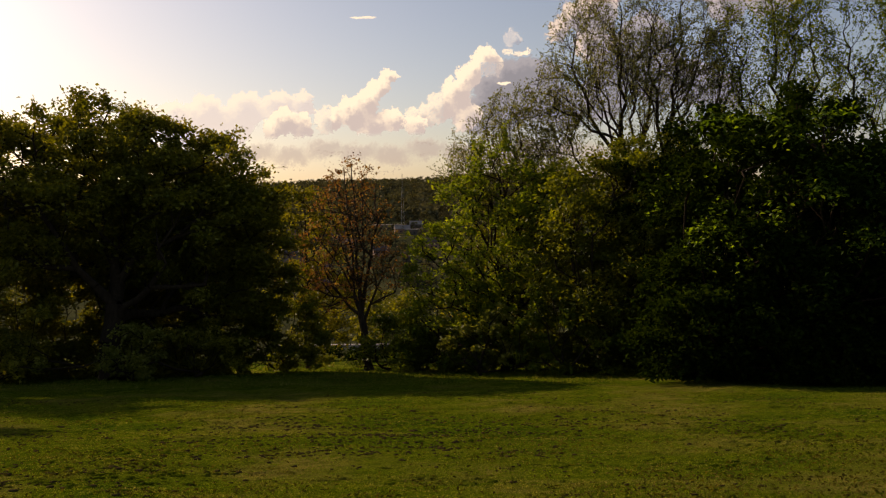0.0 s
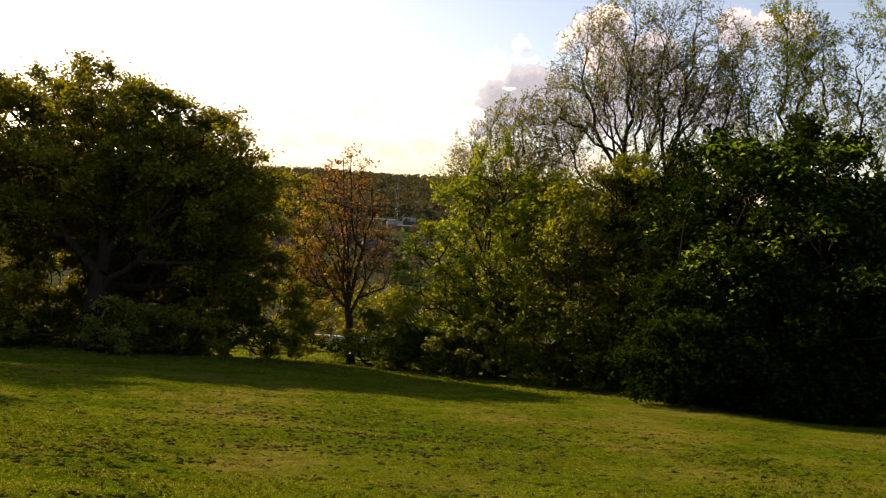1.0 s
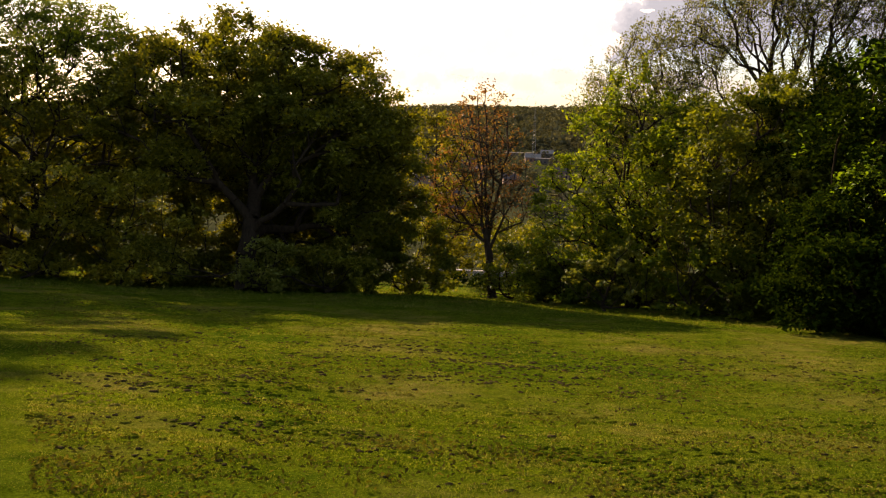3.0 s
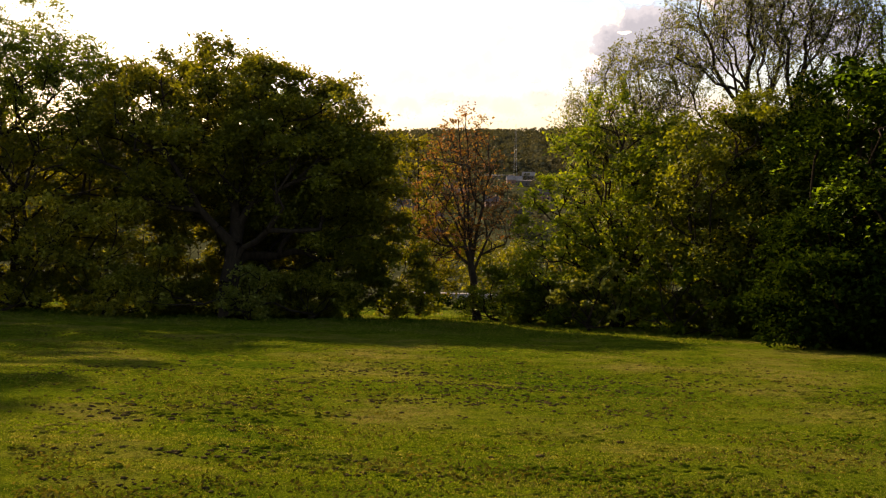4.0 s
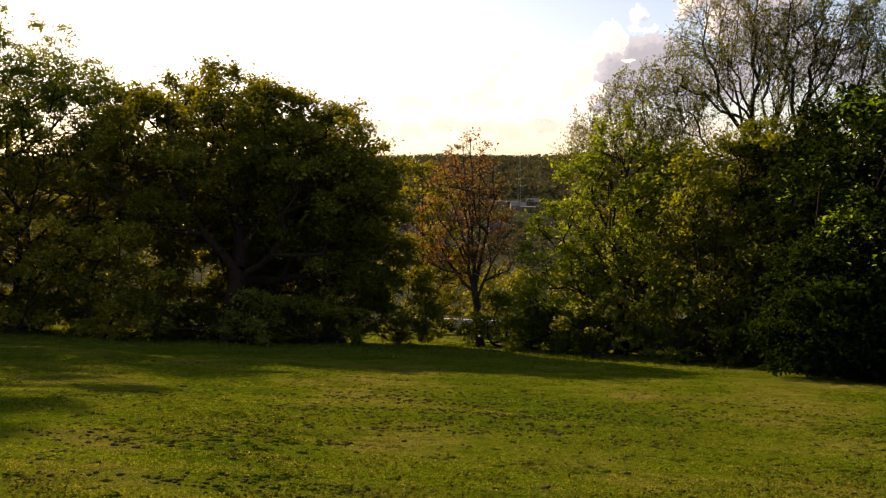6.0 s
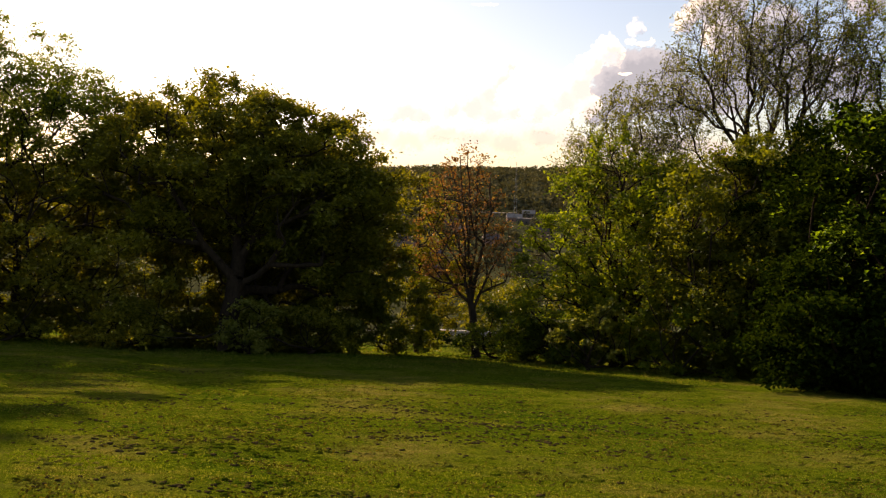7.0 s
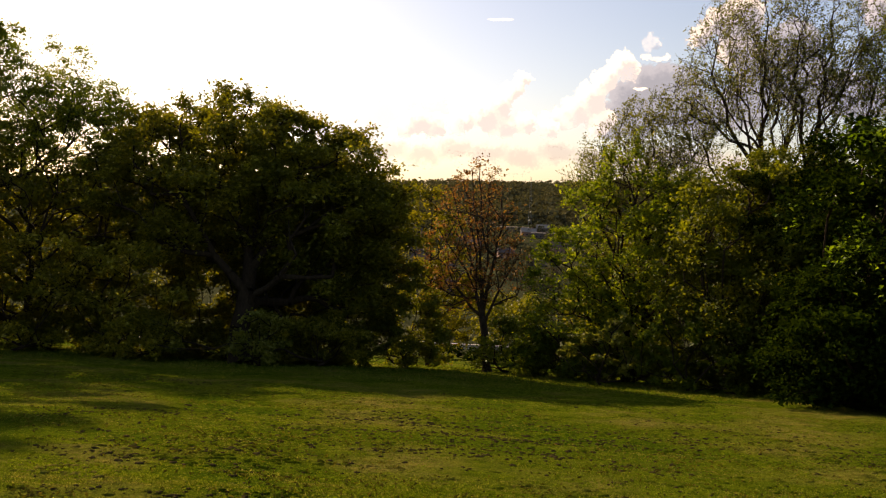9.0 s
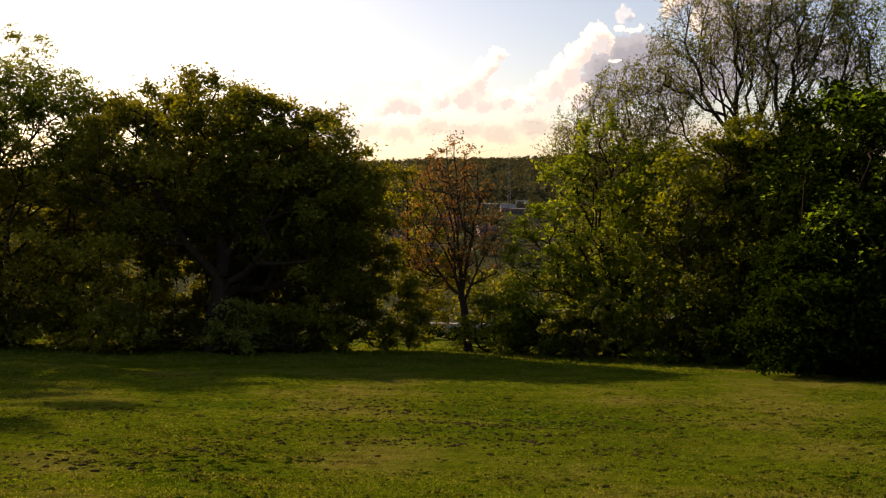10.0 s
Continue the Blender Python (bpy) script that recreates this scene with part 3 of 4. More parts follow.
bare_tree("leafing tree of bare branches above the thicket", 2.8, 40.4, 0.6,
          [(2.7, 40.4, 3.3, 2.4, 2.2, 3.2), (0.9, 40.4, 2.1, 1.8, 1.8, 2.7), (4.2, 40.2, 3.2, 2.3, 2.0, 3.5)],
          [(2.7, 40.4, 6.3), (0.8, 40.4, 4.2), (4.2, 40.3, 6.5), (1.7, 40.2, 5.5), (-0.2, 40.4, 2.7), (3.4, 39.8, 5.0), (5.4, 40.2, 5.2), (0.6, 40.0, 3.0), (2.4, 40.8, 4.6)],
          0.15, 21000, 0.095, LEAF_BUD, 48)
bare_tree("tall forked tree with opening buds on bare branches", 8.9, 39.0, 4.6,
          [(9.6, 39, 6.8, 3.0, 2.8, 4.3), (8.6, 39, 4.0, 2.4, 2.4, 2.8)],
          [(9.9, 39, 10.9), (8.6, 38.8, 9.8), (11.6, 39, 8.8), (10.8, 39.3, 10.0), (12.0, 39, 6.8), (9.4, 38.6, 7.6), (10.6, 39.2, 6.4)],
          0.19, 11000, 0.10, LEAF_BUD, 49, lean=(0.3, 0))
bare_tree("tall tree with small yellow-green leaves on dark branches", 13.8, 38.5, 3.4,
          [(13.5, 38.5, 6.8, 2.6, 2.4, 4.3), (15.2, 38.5, 4.6, 2.4, 2.4, 3.4)],
          [(13.4, 38.5, 10.8), (12.2, 38.5, 8.8), (15.0, 38.4, 9.2), (16.4, 38.5, 6.4), (14.2, 38.5, 10.2)],
          0.18, 15000, 0.11, LEAF_YELLOW, 43)
bare_tree("tall tree with small yellow-green leaves on dark branches", 18.2, 37.0, 3.4,
          [(17.6, 37, 7.2, 2.8, 2.6, 4.6), (20.2, 37, 5.0, 2.6, 2.4, 3.8)],
          [(17.4, 37, 11.4), (16.0, 37, 9.2), (19.4, 37, 9.6), (21.0, 37, 7.4), (18.4, 37, 10.8)],
          0.18, 15000, 0.11, LEAF_YELLOW, 44)
# crown leaves coloured for shade, upper sprays coloured for sunlight
tree("dark_tree", "dense green tree overhanging the lawn, shade put into its leaf colour", 9.6, 28.6, 0.5,
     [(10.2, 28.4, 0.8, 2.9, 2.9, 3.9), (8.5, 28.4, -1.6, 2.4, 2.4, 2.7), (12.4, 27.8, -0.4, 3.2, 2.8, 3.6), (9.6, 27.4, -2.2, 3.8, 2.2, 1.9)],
     660, 92000, 0.18, LEAF_SHADED, 0.30, 45, shell=0.25, sprays=(115, 34, 0.17, LEAF_SUNLIT, 0.62), fan=40)
tree("dark_tree", "dense green tree overhanging the lawn, shade put into its leaf colour", 15.8, 28.5, 0.3,
     [(15.8, 28.5, 0.2, 3.4, 3.0, 3.7), (18.8, 28, -0.6, 3.4, 3, 3.5), (15.5, 27.0, -2.2, 4, 2.2, 1.9)], 520, 64000, 0.18, LEAF_SHADED, 0.28, 46, shell=0.25, sprays=(130, 36, 0.18, LEAF_SUNLIT, 0.62), fan=40)
tree("dark_tree", "leafy tree filling the thicket behind, leaf colour darkened for shade", 10.0, 34.5, 0.0,
     [(9.4, 34.5, 0.5, 3.2, 2.4, 4.3), (12.8, 34.0, 0.6, 3.4, 2.4, 4.6), (17.0, 33.5, -0.4, 3.6, 2.4, 4.0)], 420, 52000, 0.17, LEAF_SHADED, 0.24, 50, shell=0.2)
tree("dark_tree", "olive leafy tree in front of the bare trees", 5.6, 33.5, 0.5,
     [(5.6, 34.0, -0.3, 2.2, 2.0, 3.6), (7.2, 33.0, -1.6, 2.4, 2.0, 3.0), (8.0, 35.4, 0.5, 2.3, 1.8, 3.8)], 600, 56000, 0.15, LEAF_MOSS, 0.20, 47, shell=0.2, tip=0.006)
for k, (sx, sy) in enumerate(((3.0, 42.0), (8.0, 36.5), (12.5, 33.5), (17.5, 33.0))):
    shrub("tangled dark undergrowth behind the tree line", sx, sy, [(sx, sy, -2.4, 3.2, 1.8, 3.2)], 15000, 0.18, LEAF_OLIVE, 220 + k, spread=0.3)
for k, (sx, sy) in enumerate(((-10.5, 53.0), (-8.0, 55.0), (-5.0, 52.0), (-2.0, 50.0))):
    shrub("rough bramble scrub on the lower slope", sx, sy, [(sx, sy, ground_z(sx, sy) + 0.1, 2.0, 1.4, 0.5)], 4000, 0.15, LEAF_SHADED, 240 + k)
shrub("low shrub with large pale leaves", 0.9, 34.2, [(0.4, 34.3, -3.9, 1.0, 0.6, 0.8), (1.6, 34.0, -3.5, 0.9, 0.5, 1.1)], 1700, 0.20, LEAF_PALE, 51, spread=0.15)
shrub("fresh green shrub at the lawn edge", 3.9, 33.0, [(3.4, 33.3, -3.2, 1.3, 0.7, 1.8), (4.9, 32.0, -3.4, 1.0, 0.6, 1.4)], 3400, 0.18, LEAF_YELLOW, 52, spread=0.2, fan=14)
shrub("low dark shrub at the lawn edge", -1.6, 38.8, [(-1.6, 38.8, -4.6, 1.3, 0.9, 1.1), (0.3, 38.0, -4.7, 1.2, 0.8, 0.9)], 6500, 0.14, LEAF_GREEN, 53)

for k, (sx, sy) in enumerate(((-0.4, 39.0), (2.4, 38.0), (5.2, 35.8), (7.4, 32.6))):
    shrub("low dark growth under the trees", sx, sy, [(sx, sy, ground_z(sx, sy) + 0.7, 1.9, 0.9, 1.0)], 9000, 0.15, LEAF_MOSS, 280 + k, fan=24)
# shrubs fill the tree feet, coloured for the shade that lies there
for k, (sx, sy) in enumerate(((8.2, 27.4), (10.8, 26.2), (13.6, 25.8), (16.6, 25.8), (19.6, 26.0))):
    shrub("shrub closing the foot of the dense trees, shade put into its leaves", sx, sy, [(sx, sy, ground_z(sx, sy) + 0.7, 2.1, 1.0, 1.3)], 14000, 0.16, LEAF_SHADED, 290 + k, fan=24)

# ---- valley ----
rng = np.random.default_rng(5)


def far_crowns(name, label, x, y, r, per, leaf, seed, mat=LEAF_FAR):
    g = np.random.default_rng(seed)
    c = np.stack([x, y, ground(x, y) + r * 0.8], 1)
    d = unit(g.normal(size=(len(x), per, 3)))
    p = c[:, None] + d * (r[:, None, None] * g.uniform(0.6, 1.05, (len(x), per, 1))) * [1, 1, 1.1]
    v, f = leaf_blades(g, p.reshape(-1, 3), leaf, 0.3, 0.9)
    tagged(new(name, raw_mesh(name, v, f, mat)), label, "trees", kind="stuff")


hx, hy = rng.uniform(-850, 320, 3000), 1000 + 1570 * rng.uniform(0, 1, 3000) ** 1.3
far_crowns("far_woods", "dark woods covering the far hillside", hx, hy, rng.uniform(6, 11, 3000), 40, 5.0, 61)
hx, hy = rng.uniform(-600, 200, 1100), rng.uniform(430, 1050, 1100)
far_crowns("valley_trees", "scattered trees among the valley houses", hx, hy, rng.uniform(2.5, 5, 1100), 60, 2.2, 62)
hx, hy = rng.uniform(-60, 12, 46), rng.uniform(105, 330, 46)
far_crowns("slope_trees", "trees and bushes on the slope below", hx, hy, rng.uniform(1.5, 3.2, 46), 900, 0.5, 63, LEAF_OLIVE)


def house(x, y, w, d, h, turn, wall, roof, flat=False, label="small house among trees in the valley"):
    root = tagged(new("house"), label, "house", "valley houses")
    root.matrix_world = pose(x, y, ground_z(x, y) - 0.5, 0, 0, turn)
    bm = bmesh.new()
    box_into(bm, -w / 2, w / 2, -d / 2, d / 2, 0, h)
    part("wall", bm_mesh("wall", bm, wall), root)
    bm = bmesh.new()
    if flat:
        box_into(bm, -w / 2 - 0.3, w / 2 + 0.3, -d / 2 - 0.3, d / 2 + 0.3, h, h + 0.6)
    else:
        e, rise = 0.5, d * 0.4
        vs = [bm.verts.new(c) for c in ((-w / 2 - e, -d / 2 - e, h), (w / 2 + e, -d / 2 - e, h), (w / 2 + e, d / 2 + e, h), (-w / 2 - e, d / 2 + e, h),
                                        (-w / 2 - e, 0, h + rise), (w / 2 + e, 0, h + rise))]
        for f in ((0, 1, 5, 4), (2, 3, 4, 5), (1, 2, 5), (3, 0, 4), (3, 2, 1, 0)):
            bm.faces.new([vs[i] for i in f])
    rf = part("roof", bm_mesh("roof", bm, roof), root)
    if not flat:
        bm = bmesh.new()
        box_into(bm, w * 0.25, w * 0.25 + 0.9, -0.4, 0.4, h + d * 0.25, h + d * 0.4 + 1.2)
        part("chimney", bm_mesh("chimney", bm, BRICKY), rf)
    count = max(2, int(w / 3.5))
    for s in range(2 if h > 4.5 else 1):
        for i in range(count):
            bm = bmesh.new()
            cx = -w / 2 + w * (i + 0.5) / count
            box_into(bm, cx - 0.6, cx + 0.6, -d / 2 - 0.05, -d / 2 + 0.05, 1.0 + s * 2.7, 2.3 + s * 2.7)
            part("window", bm_mesh("window", bm, PANE), root)


house(-72, 900, 34, 14, 4.5, 4, RENDERED, ROOF_PALE, True, "long low building with a pale flat roof")
house(-40, 880, 12, 9, 6, 0, RENDERED, ROOF_PALE, False, "white house catching the sun in the valley")
house(-37, 830, 22, 10, 4.5, -5, RENDERED, ROOF_PALE, True, "low building with a pale flat roof")
house(-52, 850, 14, 9, 4, 8, BRICKY, ROOF_PALE, False, "low brown building with a pale roof")
for hx0, hy0, tn, wl in ((-100, 760, 10, BRICKY), (-118, 770, 12, RENDERED), (-84, 700, -8, BRICKY), (-120, 640, 5, RENDERED), (-102, 560, 0, BRICKY),
                         (-55, 640, 20, BRICKY), (-20, 700, 0, BRICKY), (-30, 600, -12, RENDERED), (-76, 500, 6, RENDERED), (-60, 430, 4, BRICKY),
                         (-150, 800, 0, BRICKY), (-170, 700, 0, RENDERED), (0, 820, 5, BRICKY)):
    house(hx0, hy0, 11, 8, 5.4, tn, wl, ROOF_DARK, False, "brown-roofed house among trees in the valley")


def mast(x, y, z0, z1):
    root = tagged(new("lattice_mast"), "tall slender steel lattice mast on the valley side", "mast")
    root.location = (x, y, z0)
    h = z1 - z0
    leg = [np.array([[sx * 1.6, sy * 1.6, 0], [sx * 0.25, sy * 0.25, h]]) for sx, sy in ((1, 1), (-1, 1), (-1, -1), (1, -1))]
    for g in leg:
        v, f = tubes(g[:1], g[1:], np.array([0.11]), np.array([0.07]), 4)
        part("leg", raw_mesh("leg", v, f, STEEL), root)
    segs0, segs1 = [], []
    for i in range(16):
        a, b = i / 16, (i + 1) / 16
        for k in range(4):
            g, q = leg[k], leg[(k + 1) % 4]
            segs0.append(g[0] + (g[1] - g[0]) * a)
            segs1.append(q[0] + (q[1] - q[0]) * b)
    v, f = tubes(np.array(segs0), np.array(segs1), np.full(len(segs0), 0.05), np.full(len(segs0), 0.05), 3)
    part("bracing", raw_mesh("bracing", v, f, STEEL), root)


mast(-54.5, 905, ground_z(-54.5, 905), 33.0)

# road, low wall at the foot of the slope
bm = bmesh.new()
vs = [bm.verts.new((x, y, ground_z(x, y) + 0.06)) for x, y in ((-40, 92.6), (30, 92.6), (30, 99.5), (-40, 99.5))]
bm.faces.new(vs)
lo = bmesh.ops.extrude_face_region(bm, geom=bm.faces[:])
for v in lo["geom"]:
    if isinstance(v, bmesh.types.BMVert):
        v.co.z -= 0.6
bmesh.ops.recalc_face_normals(bm, faces=bm.faces[:])
tagged(new("road", bm_mesh("road", bm, TARMAC)), "grey road at the foot of the slope", "road", kind="structure")
wall = tagged(new("low_wall"), "low pale stone wall along the road", "wall")
wall.location = (-14, 90, ground_z(-14, 90))
for i in range(8):
    bm = bmesh.new()
    box_into(bm, -5 + i * 1.5, -3.52 + i * 1.5, -0.15, 0.15, -0.3, 0.42)
    bmesh.ops.bevel(bm, geom=bm.edges[:], offset=0.02, segments=1)
    part("stone", bm_mesh("stone", bm, STONE), wall)
    bm = bmesh.new()
    box_into(bm, -5 + i * 1.5, -3.52 + i * 1.5, -0.22, 0.22, 0.42, 0.52)
    bmesh.ops.bevel(bm, geom=bm.edges[:], offset=0.02, segments=1)
    part("coping", bm_mesh("coping", bm, STONE), wall)


def icosphere(level):
    bm = bmesh.new()
    bmesh.ops.create_icosphere(bm, subdivisions=level, radius=1.0)
    v = np.array([q.co[:] for q in bm.verts])
    f = np.array([[q.index for q in p.verts] for p in bm.faces])
    bm.free()
    return v, f


# ---- clouds: glowing sky backdrop, kilometres away ----
def cloud_material(lumps, base, seed, lit, shade, density, billow, squash, crisp):
    """Billowed cumulus: lumps swollen and torn by noise, bright towards the sun, grey on the far flank."""
    m, n, l = material("cloud")

    def vmath(op, a, c=None, scale=None):
        v = n.new("ShaderNodeVectorMath")
        v.operation = op
        for sock, val in ((v.inputs[0], a), (v.inputs[1], c)):
            if val is None:
                continue
            if hasattr(val, "links"):
                l.new(val, sock)
            else:
                sock.default_value = val
        if scale is not None:
            v.inputs["Scale"].default_value = scale
        return v.outputs["Value"] if op in ("DISTANCE", "LENGTH") else v.outputs["Vector"]

    def fmath(op, a, c, clamp=False):
        v = n.new("ShaderNodeMath")
        v.operation, v.use_clamp = op, clamp
        for sock, val in ((v.inputs[0], a), (v.inputs[1], c)):
            if hasattr(val, "links"):
                l.new(val, sock)
            else:
                sock.default_value = val
        return v.outputs[0]

    def smooth(val, lo, hi):
        r = n.new("ShaderNodeMapRange")
        r.interpolation_type = "SMOOTHSTEP"
        r.inputs["From Min"].default_value, r.inputs["From Max"].default_value = lo, hi
        l.new(val, r.inputs["Value"])
        return r.outputs[0]

    tc = n.new("ShaderNodeTexCoord").outputs["Object"]
    p = tc
    for k, (size, amount) in enumerate(((70, 40), (26, 27), (11, 15), (5, 7))):
        t = n.new("ShaderNodeTexNoise")
        t.noise_dimensions = "4D"
        t.inputs["Scale"].default_value, t.inputs["Detail"].default_value = 1 / size, 2.0
        t.inputs["W"].default_value = seed * 1.7 + k
        l.new(tc, t.inputs["Vector"])
        off = vmath("SUBTRACT", t.outputs["Color"], (0.5, 0.5, 0.5))
        p = vmath("ADD", p, vmath("SCALE", off, scale=amount * billow * 2))

    def field(q, soft):
        best = None
        for x, z, r in lumps:
            d = fmath("MULTIPLY_ADD", vmath("DISTANCE", q, (x, 0, z * squash)), -1.0 / r)
            d.node.inputs[2].default_value = 1.0
            best = d if best is None else fmath("SMOOTH_MAX", best, d)
            if best is not d:
                best.node.inputs[2].default_value = soft
        return best

    flat = vmath("MULTIPLY", p, (1, 0, squash))
    here = field(flat, 0.25)
    sunward = field(vmath("ADD", flat, (-26, 0, 34)), 0.8)
    puff = n.new("ShaderNodeTexNoise")
    puff.noise_dimensions = "4D"
    puff.inputs["Scale"].default_value, puff.inputs["Detail"].default_value, puff.inputs["W"].default_value = 1 / 30, 5.0, seed
    l.new(p, puff.inputs["Vector"])
    sunward = fmath("ADD", sunward, fmath("MULTIPLY", fmath("SUBTRACT", puff.outputs[0], 0.5), 0.3))
    cover = smooth(here, 0.06, 0.06 + crisp)
    if base is not None:
        sp = n.new("ShaderNodeSeparateXYZ")
        l.new(vmath("ADD", vmath("SCALE", tc, scale=0.75), vmath("SCALE", p, scale=0.25)), sp.inputs[0])
        cover = fmath("MULTIPLY", cover, smooth(sp.outputs["Z"], base - 14, base + 10))
    cover = fmath("MULTIPLY", cover, density)
    depth = smooth(sunward, 0.0, 0.62)
    if base is not None:
        under = smooth(sp.outputs["Z"], base + 55, base - 5)
        depth = fmath("MAXIMUM", depth, fmath("MULTIPLY", under, 0.75))
    col = mix_rgb(n, l, lit, shade, depth)
    em = n.new("ShaderNodeEmission")
    l.new(col, em.inputs[0])
    tp = n.new("ShaderNodeBsdfTransparent")
    mx = n.new("ShaderNodeMixShader")
    l.new(cover, mx.inputs[0])
    l.new(tp.outputs[0], mx.inputs[1])
    l.new(em.outputs[0], mx.inputs[2])
    l.new(mx.outputs[0], n["Material Output"].inputs[0])
    return m


def cloud(label, lumps, seed, base=None, lit=(1.02, 0.93, 0.72), shade=(0.34, 0.34, 0.39), density=1.0, billow=1.0, y=3900, squash=1.0, crisp=0.12):
    x0 = min(x - r for x, z, r in lumps) - 70
    x1 = max(x + r for x, z, r in lumps) + 70
    z0 = min(z - r for x, z, r in lumps) - 70
    z1 = max(z + r for x, z, r in lumps) + 70
    cx, cz = (x0 + x1) / 2, (z0 + z1) / 2
    local = [(x - cx, z - cz, r) for x, z, r in lumps]
    mat = cloud_material(local, None if base is None else base - cz, seed, lit, shade, density, billow, squash, crisp)
    q = np.array([[x0 - cx, 0, z0 - cz], [x1 - cx, 0, z0 - cz], [x1 - cx, 0, z1 - cz], [x0 - cx, 0, z1 - cz]])
    ob = new("cloud", raw_mesh("cloud", q, np.array([[0, 1, 2, 3]]), mat))
    ob.location = (cx, y, cz)
    return tagged(ob, label, "cloud", "evening clouds", kind="structure")


cloud("towering white cumulus with a grey shaded flank",
      [(125, 620, 64), (71, 552, 69), (10, 484, 74), (-64, 419, 74), (-162, 371, 69), (164, 588, 49), (47, 376, 74)],
      71, 309, shade=(0.58, 0.54, 0.51), y=3900)
cloud("grey shaded flank of a cumulus cloud",
      [(235, 560, 85), (310, 570, 95), (385, 540, 110), (225, 470, 90), (300, 450, 120), (400, 440, 123), (463, 412, 123), (200, 390, 90), (110, 360, 80), (150, 500, 84), (120, 430, 84)],
      72, 304, lit=(0.38, 0.39, 0.42), shade=(0.27, 0.285, 0.32), density=0.95, billow=1.2, crisp=0.3, y=3960)
cloud("low haze of flat cloud along the horizon",
      [(-1546, 273, 152), (-1389, 256, 152), (-1232, 240, 152), (-1075, 267, 152), (-919, 251, 152), (-762, 234, 152), (-605, 261, 152), (-448, 245, 152), (-291, 228, 152), (-135, 256, 152), (22, 239, 152), (179, 222, 152), (336, 250, 152), (493, 233, 152), (649, 217, 152)],
      70, None, lit=(0.62, 0.52, 0.44), shade=(0.46, 0.40, 0.37), density=0.6, squash=2.4, crisp=0.7, y=4150)
cloud("leaning white cumulus cloud lit by low sun",
      [(-291, 556, 44), (-331, 503, 54), (-382, 450, 64), (-456, 402, 69), (-554, 373, 69), (-370, 357, 74), (-272, 365, 64), (-174, 347, 54)],
      73, 309, shade=(0.58, 0.54, 0.51), y=3900)
cloud("white cumulus cloud above the valley",
      [(-742, 371, 74), (-664, 350, 59), (-799, 337, 44)],
      74, 304, shade=(0.58, 0.54, 0.51), y=3900)
cloud("hazy pale cloud bank low over the valley",
      [(-1252, 409, 88), (-1105, 424, 98), (-933, 430, 98), (-786, 445, 88), (-676, 458, 64), (-1399, 399, 98), (-1007, 357, 110), (-1178, 347, 110)],
      75, 284, density=0.7, shade=(0.72, 0.67, 0.64), y=4000)
cloud("small white cloud puff",
      [(255, 707, 42), (238, 677, 24)],
      76, None, lit=(0.82, 0.78, 0.70), billow=0.9)
cloud("small white cloud puff",
      [(230, 646, 24), (272, 640, 27), (311, 647, 20)],
      77, None, billow=0.6, squash=1.5)
cloud("small white cloud puff",
      [(204, 516, 22), (226, 521, 17)],
      78, None, billow=0.5, squash=2.2)
cloud("high white cloud behind the bare trees",
      [(439, 734, 54), (512, 792, 74), (610, 815, 108), (586, 680, 88)],
      79, None, lit=(0.74, 0.66, 0.56), shade=(0.34, 0.34, 0.36))
cloud("broad white cloud behind the bare trees",
      [(733, 630, 147), (904, 566, 147), (1076, 515, 113), (1198, 489, 88), (855, 738, 123), (659, 471, 123)],
      80, None, lit=(0.40, 0.39, 0.40), shade=(0.25, 0.26, 0.29), density=0.9, y=4050)
cloud("high grey-white cloud above the trees",
      [(1174, 857, 98), (1321, 867, 93), (1443, 878, 74)],
      81, None, lit=(0.50, 0.48, 0.48), shade=(0.28, 0.29, 0.32), y=3950)
cloud("thin bright sliver of cloud high in the sky", [(-411, 805, 42), (-370, 807, 46)], 90, None, shade=(0.9, 0.82, 0.7), billow=0.2, squash=6.0, crisp=0.4)
for k in range(9):
    sx, sz = -880 + k * 150 + 60 * math.sin(k * 2.1), 175 + 26 * math.sin(k * 1.7) + 38 * (k % 3)
    cloud("thin flat streak of cloud low over the hill", [(sx + j * 34, sz + 3 * math.sin(j + k), 22 - 3 * abs(j - 2)) for j in range(6)],
          91 + k, None, lit=(0.42, 0.34, 0.29), shade=(0.36, 0.30, 0.27), density=0.3, billow=0.9, y=4100, squash=1.6, crisp=0.6)

# ---- lawn detail ----
rng = np.random.default_rng(8)


def blades(n, y0, y1, x_of, tall, wide, seed):
    """Upright grass blades, three to a tuft, denser where the turf is rough."""
    g = np.random.default_rng(seed)
    y = y0 * (y1 / y0) ** g.uniform(0, 1, n)
    a, b = x_of(y)
    x = a + (b - a) * g.uniform(0, 1, n)
    rough = np.clip(0.45 + 0.55 * value_noise(x, y, 0.45) + 0.5 * value_noise(x + 31, y, 0.16), 0, 1.6) ** 1.6
    h = tall * g.uniform(0.5, 1.3, n) * (0.45 + 1.3 * rough)
    c = np.stack([x, y, ground(x, y)], 1)
    t = np.repeat(c, 3, 0) + g.normal(size=(n * 3, 3)) * [0.018, 0.018, 0]
    hh = np.repeat(h, 3)[:, None]
    th = g.uniform(0, 6.283, n * 3)
    side = np.stack([np.cos(th), np.sin(th), 0 * th], 1) * (wide * np.repeat(y, 3))[:, None]
    lean = np.stack([-np.sin(th), np.cos(th), 0 * th], 1) * g.uniform(-1.6, 1.6, (n * 3, 1)) * hh
    v = np.stack([t - side, t + side, t + lean + hh * [0, 0, 1]], 1)
    return v.reshape(-1, 3), np.arange(n * 9).reshape(-1, 3)


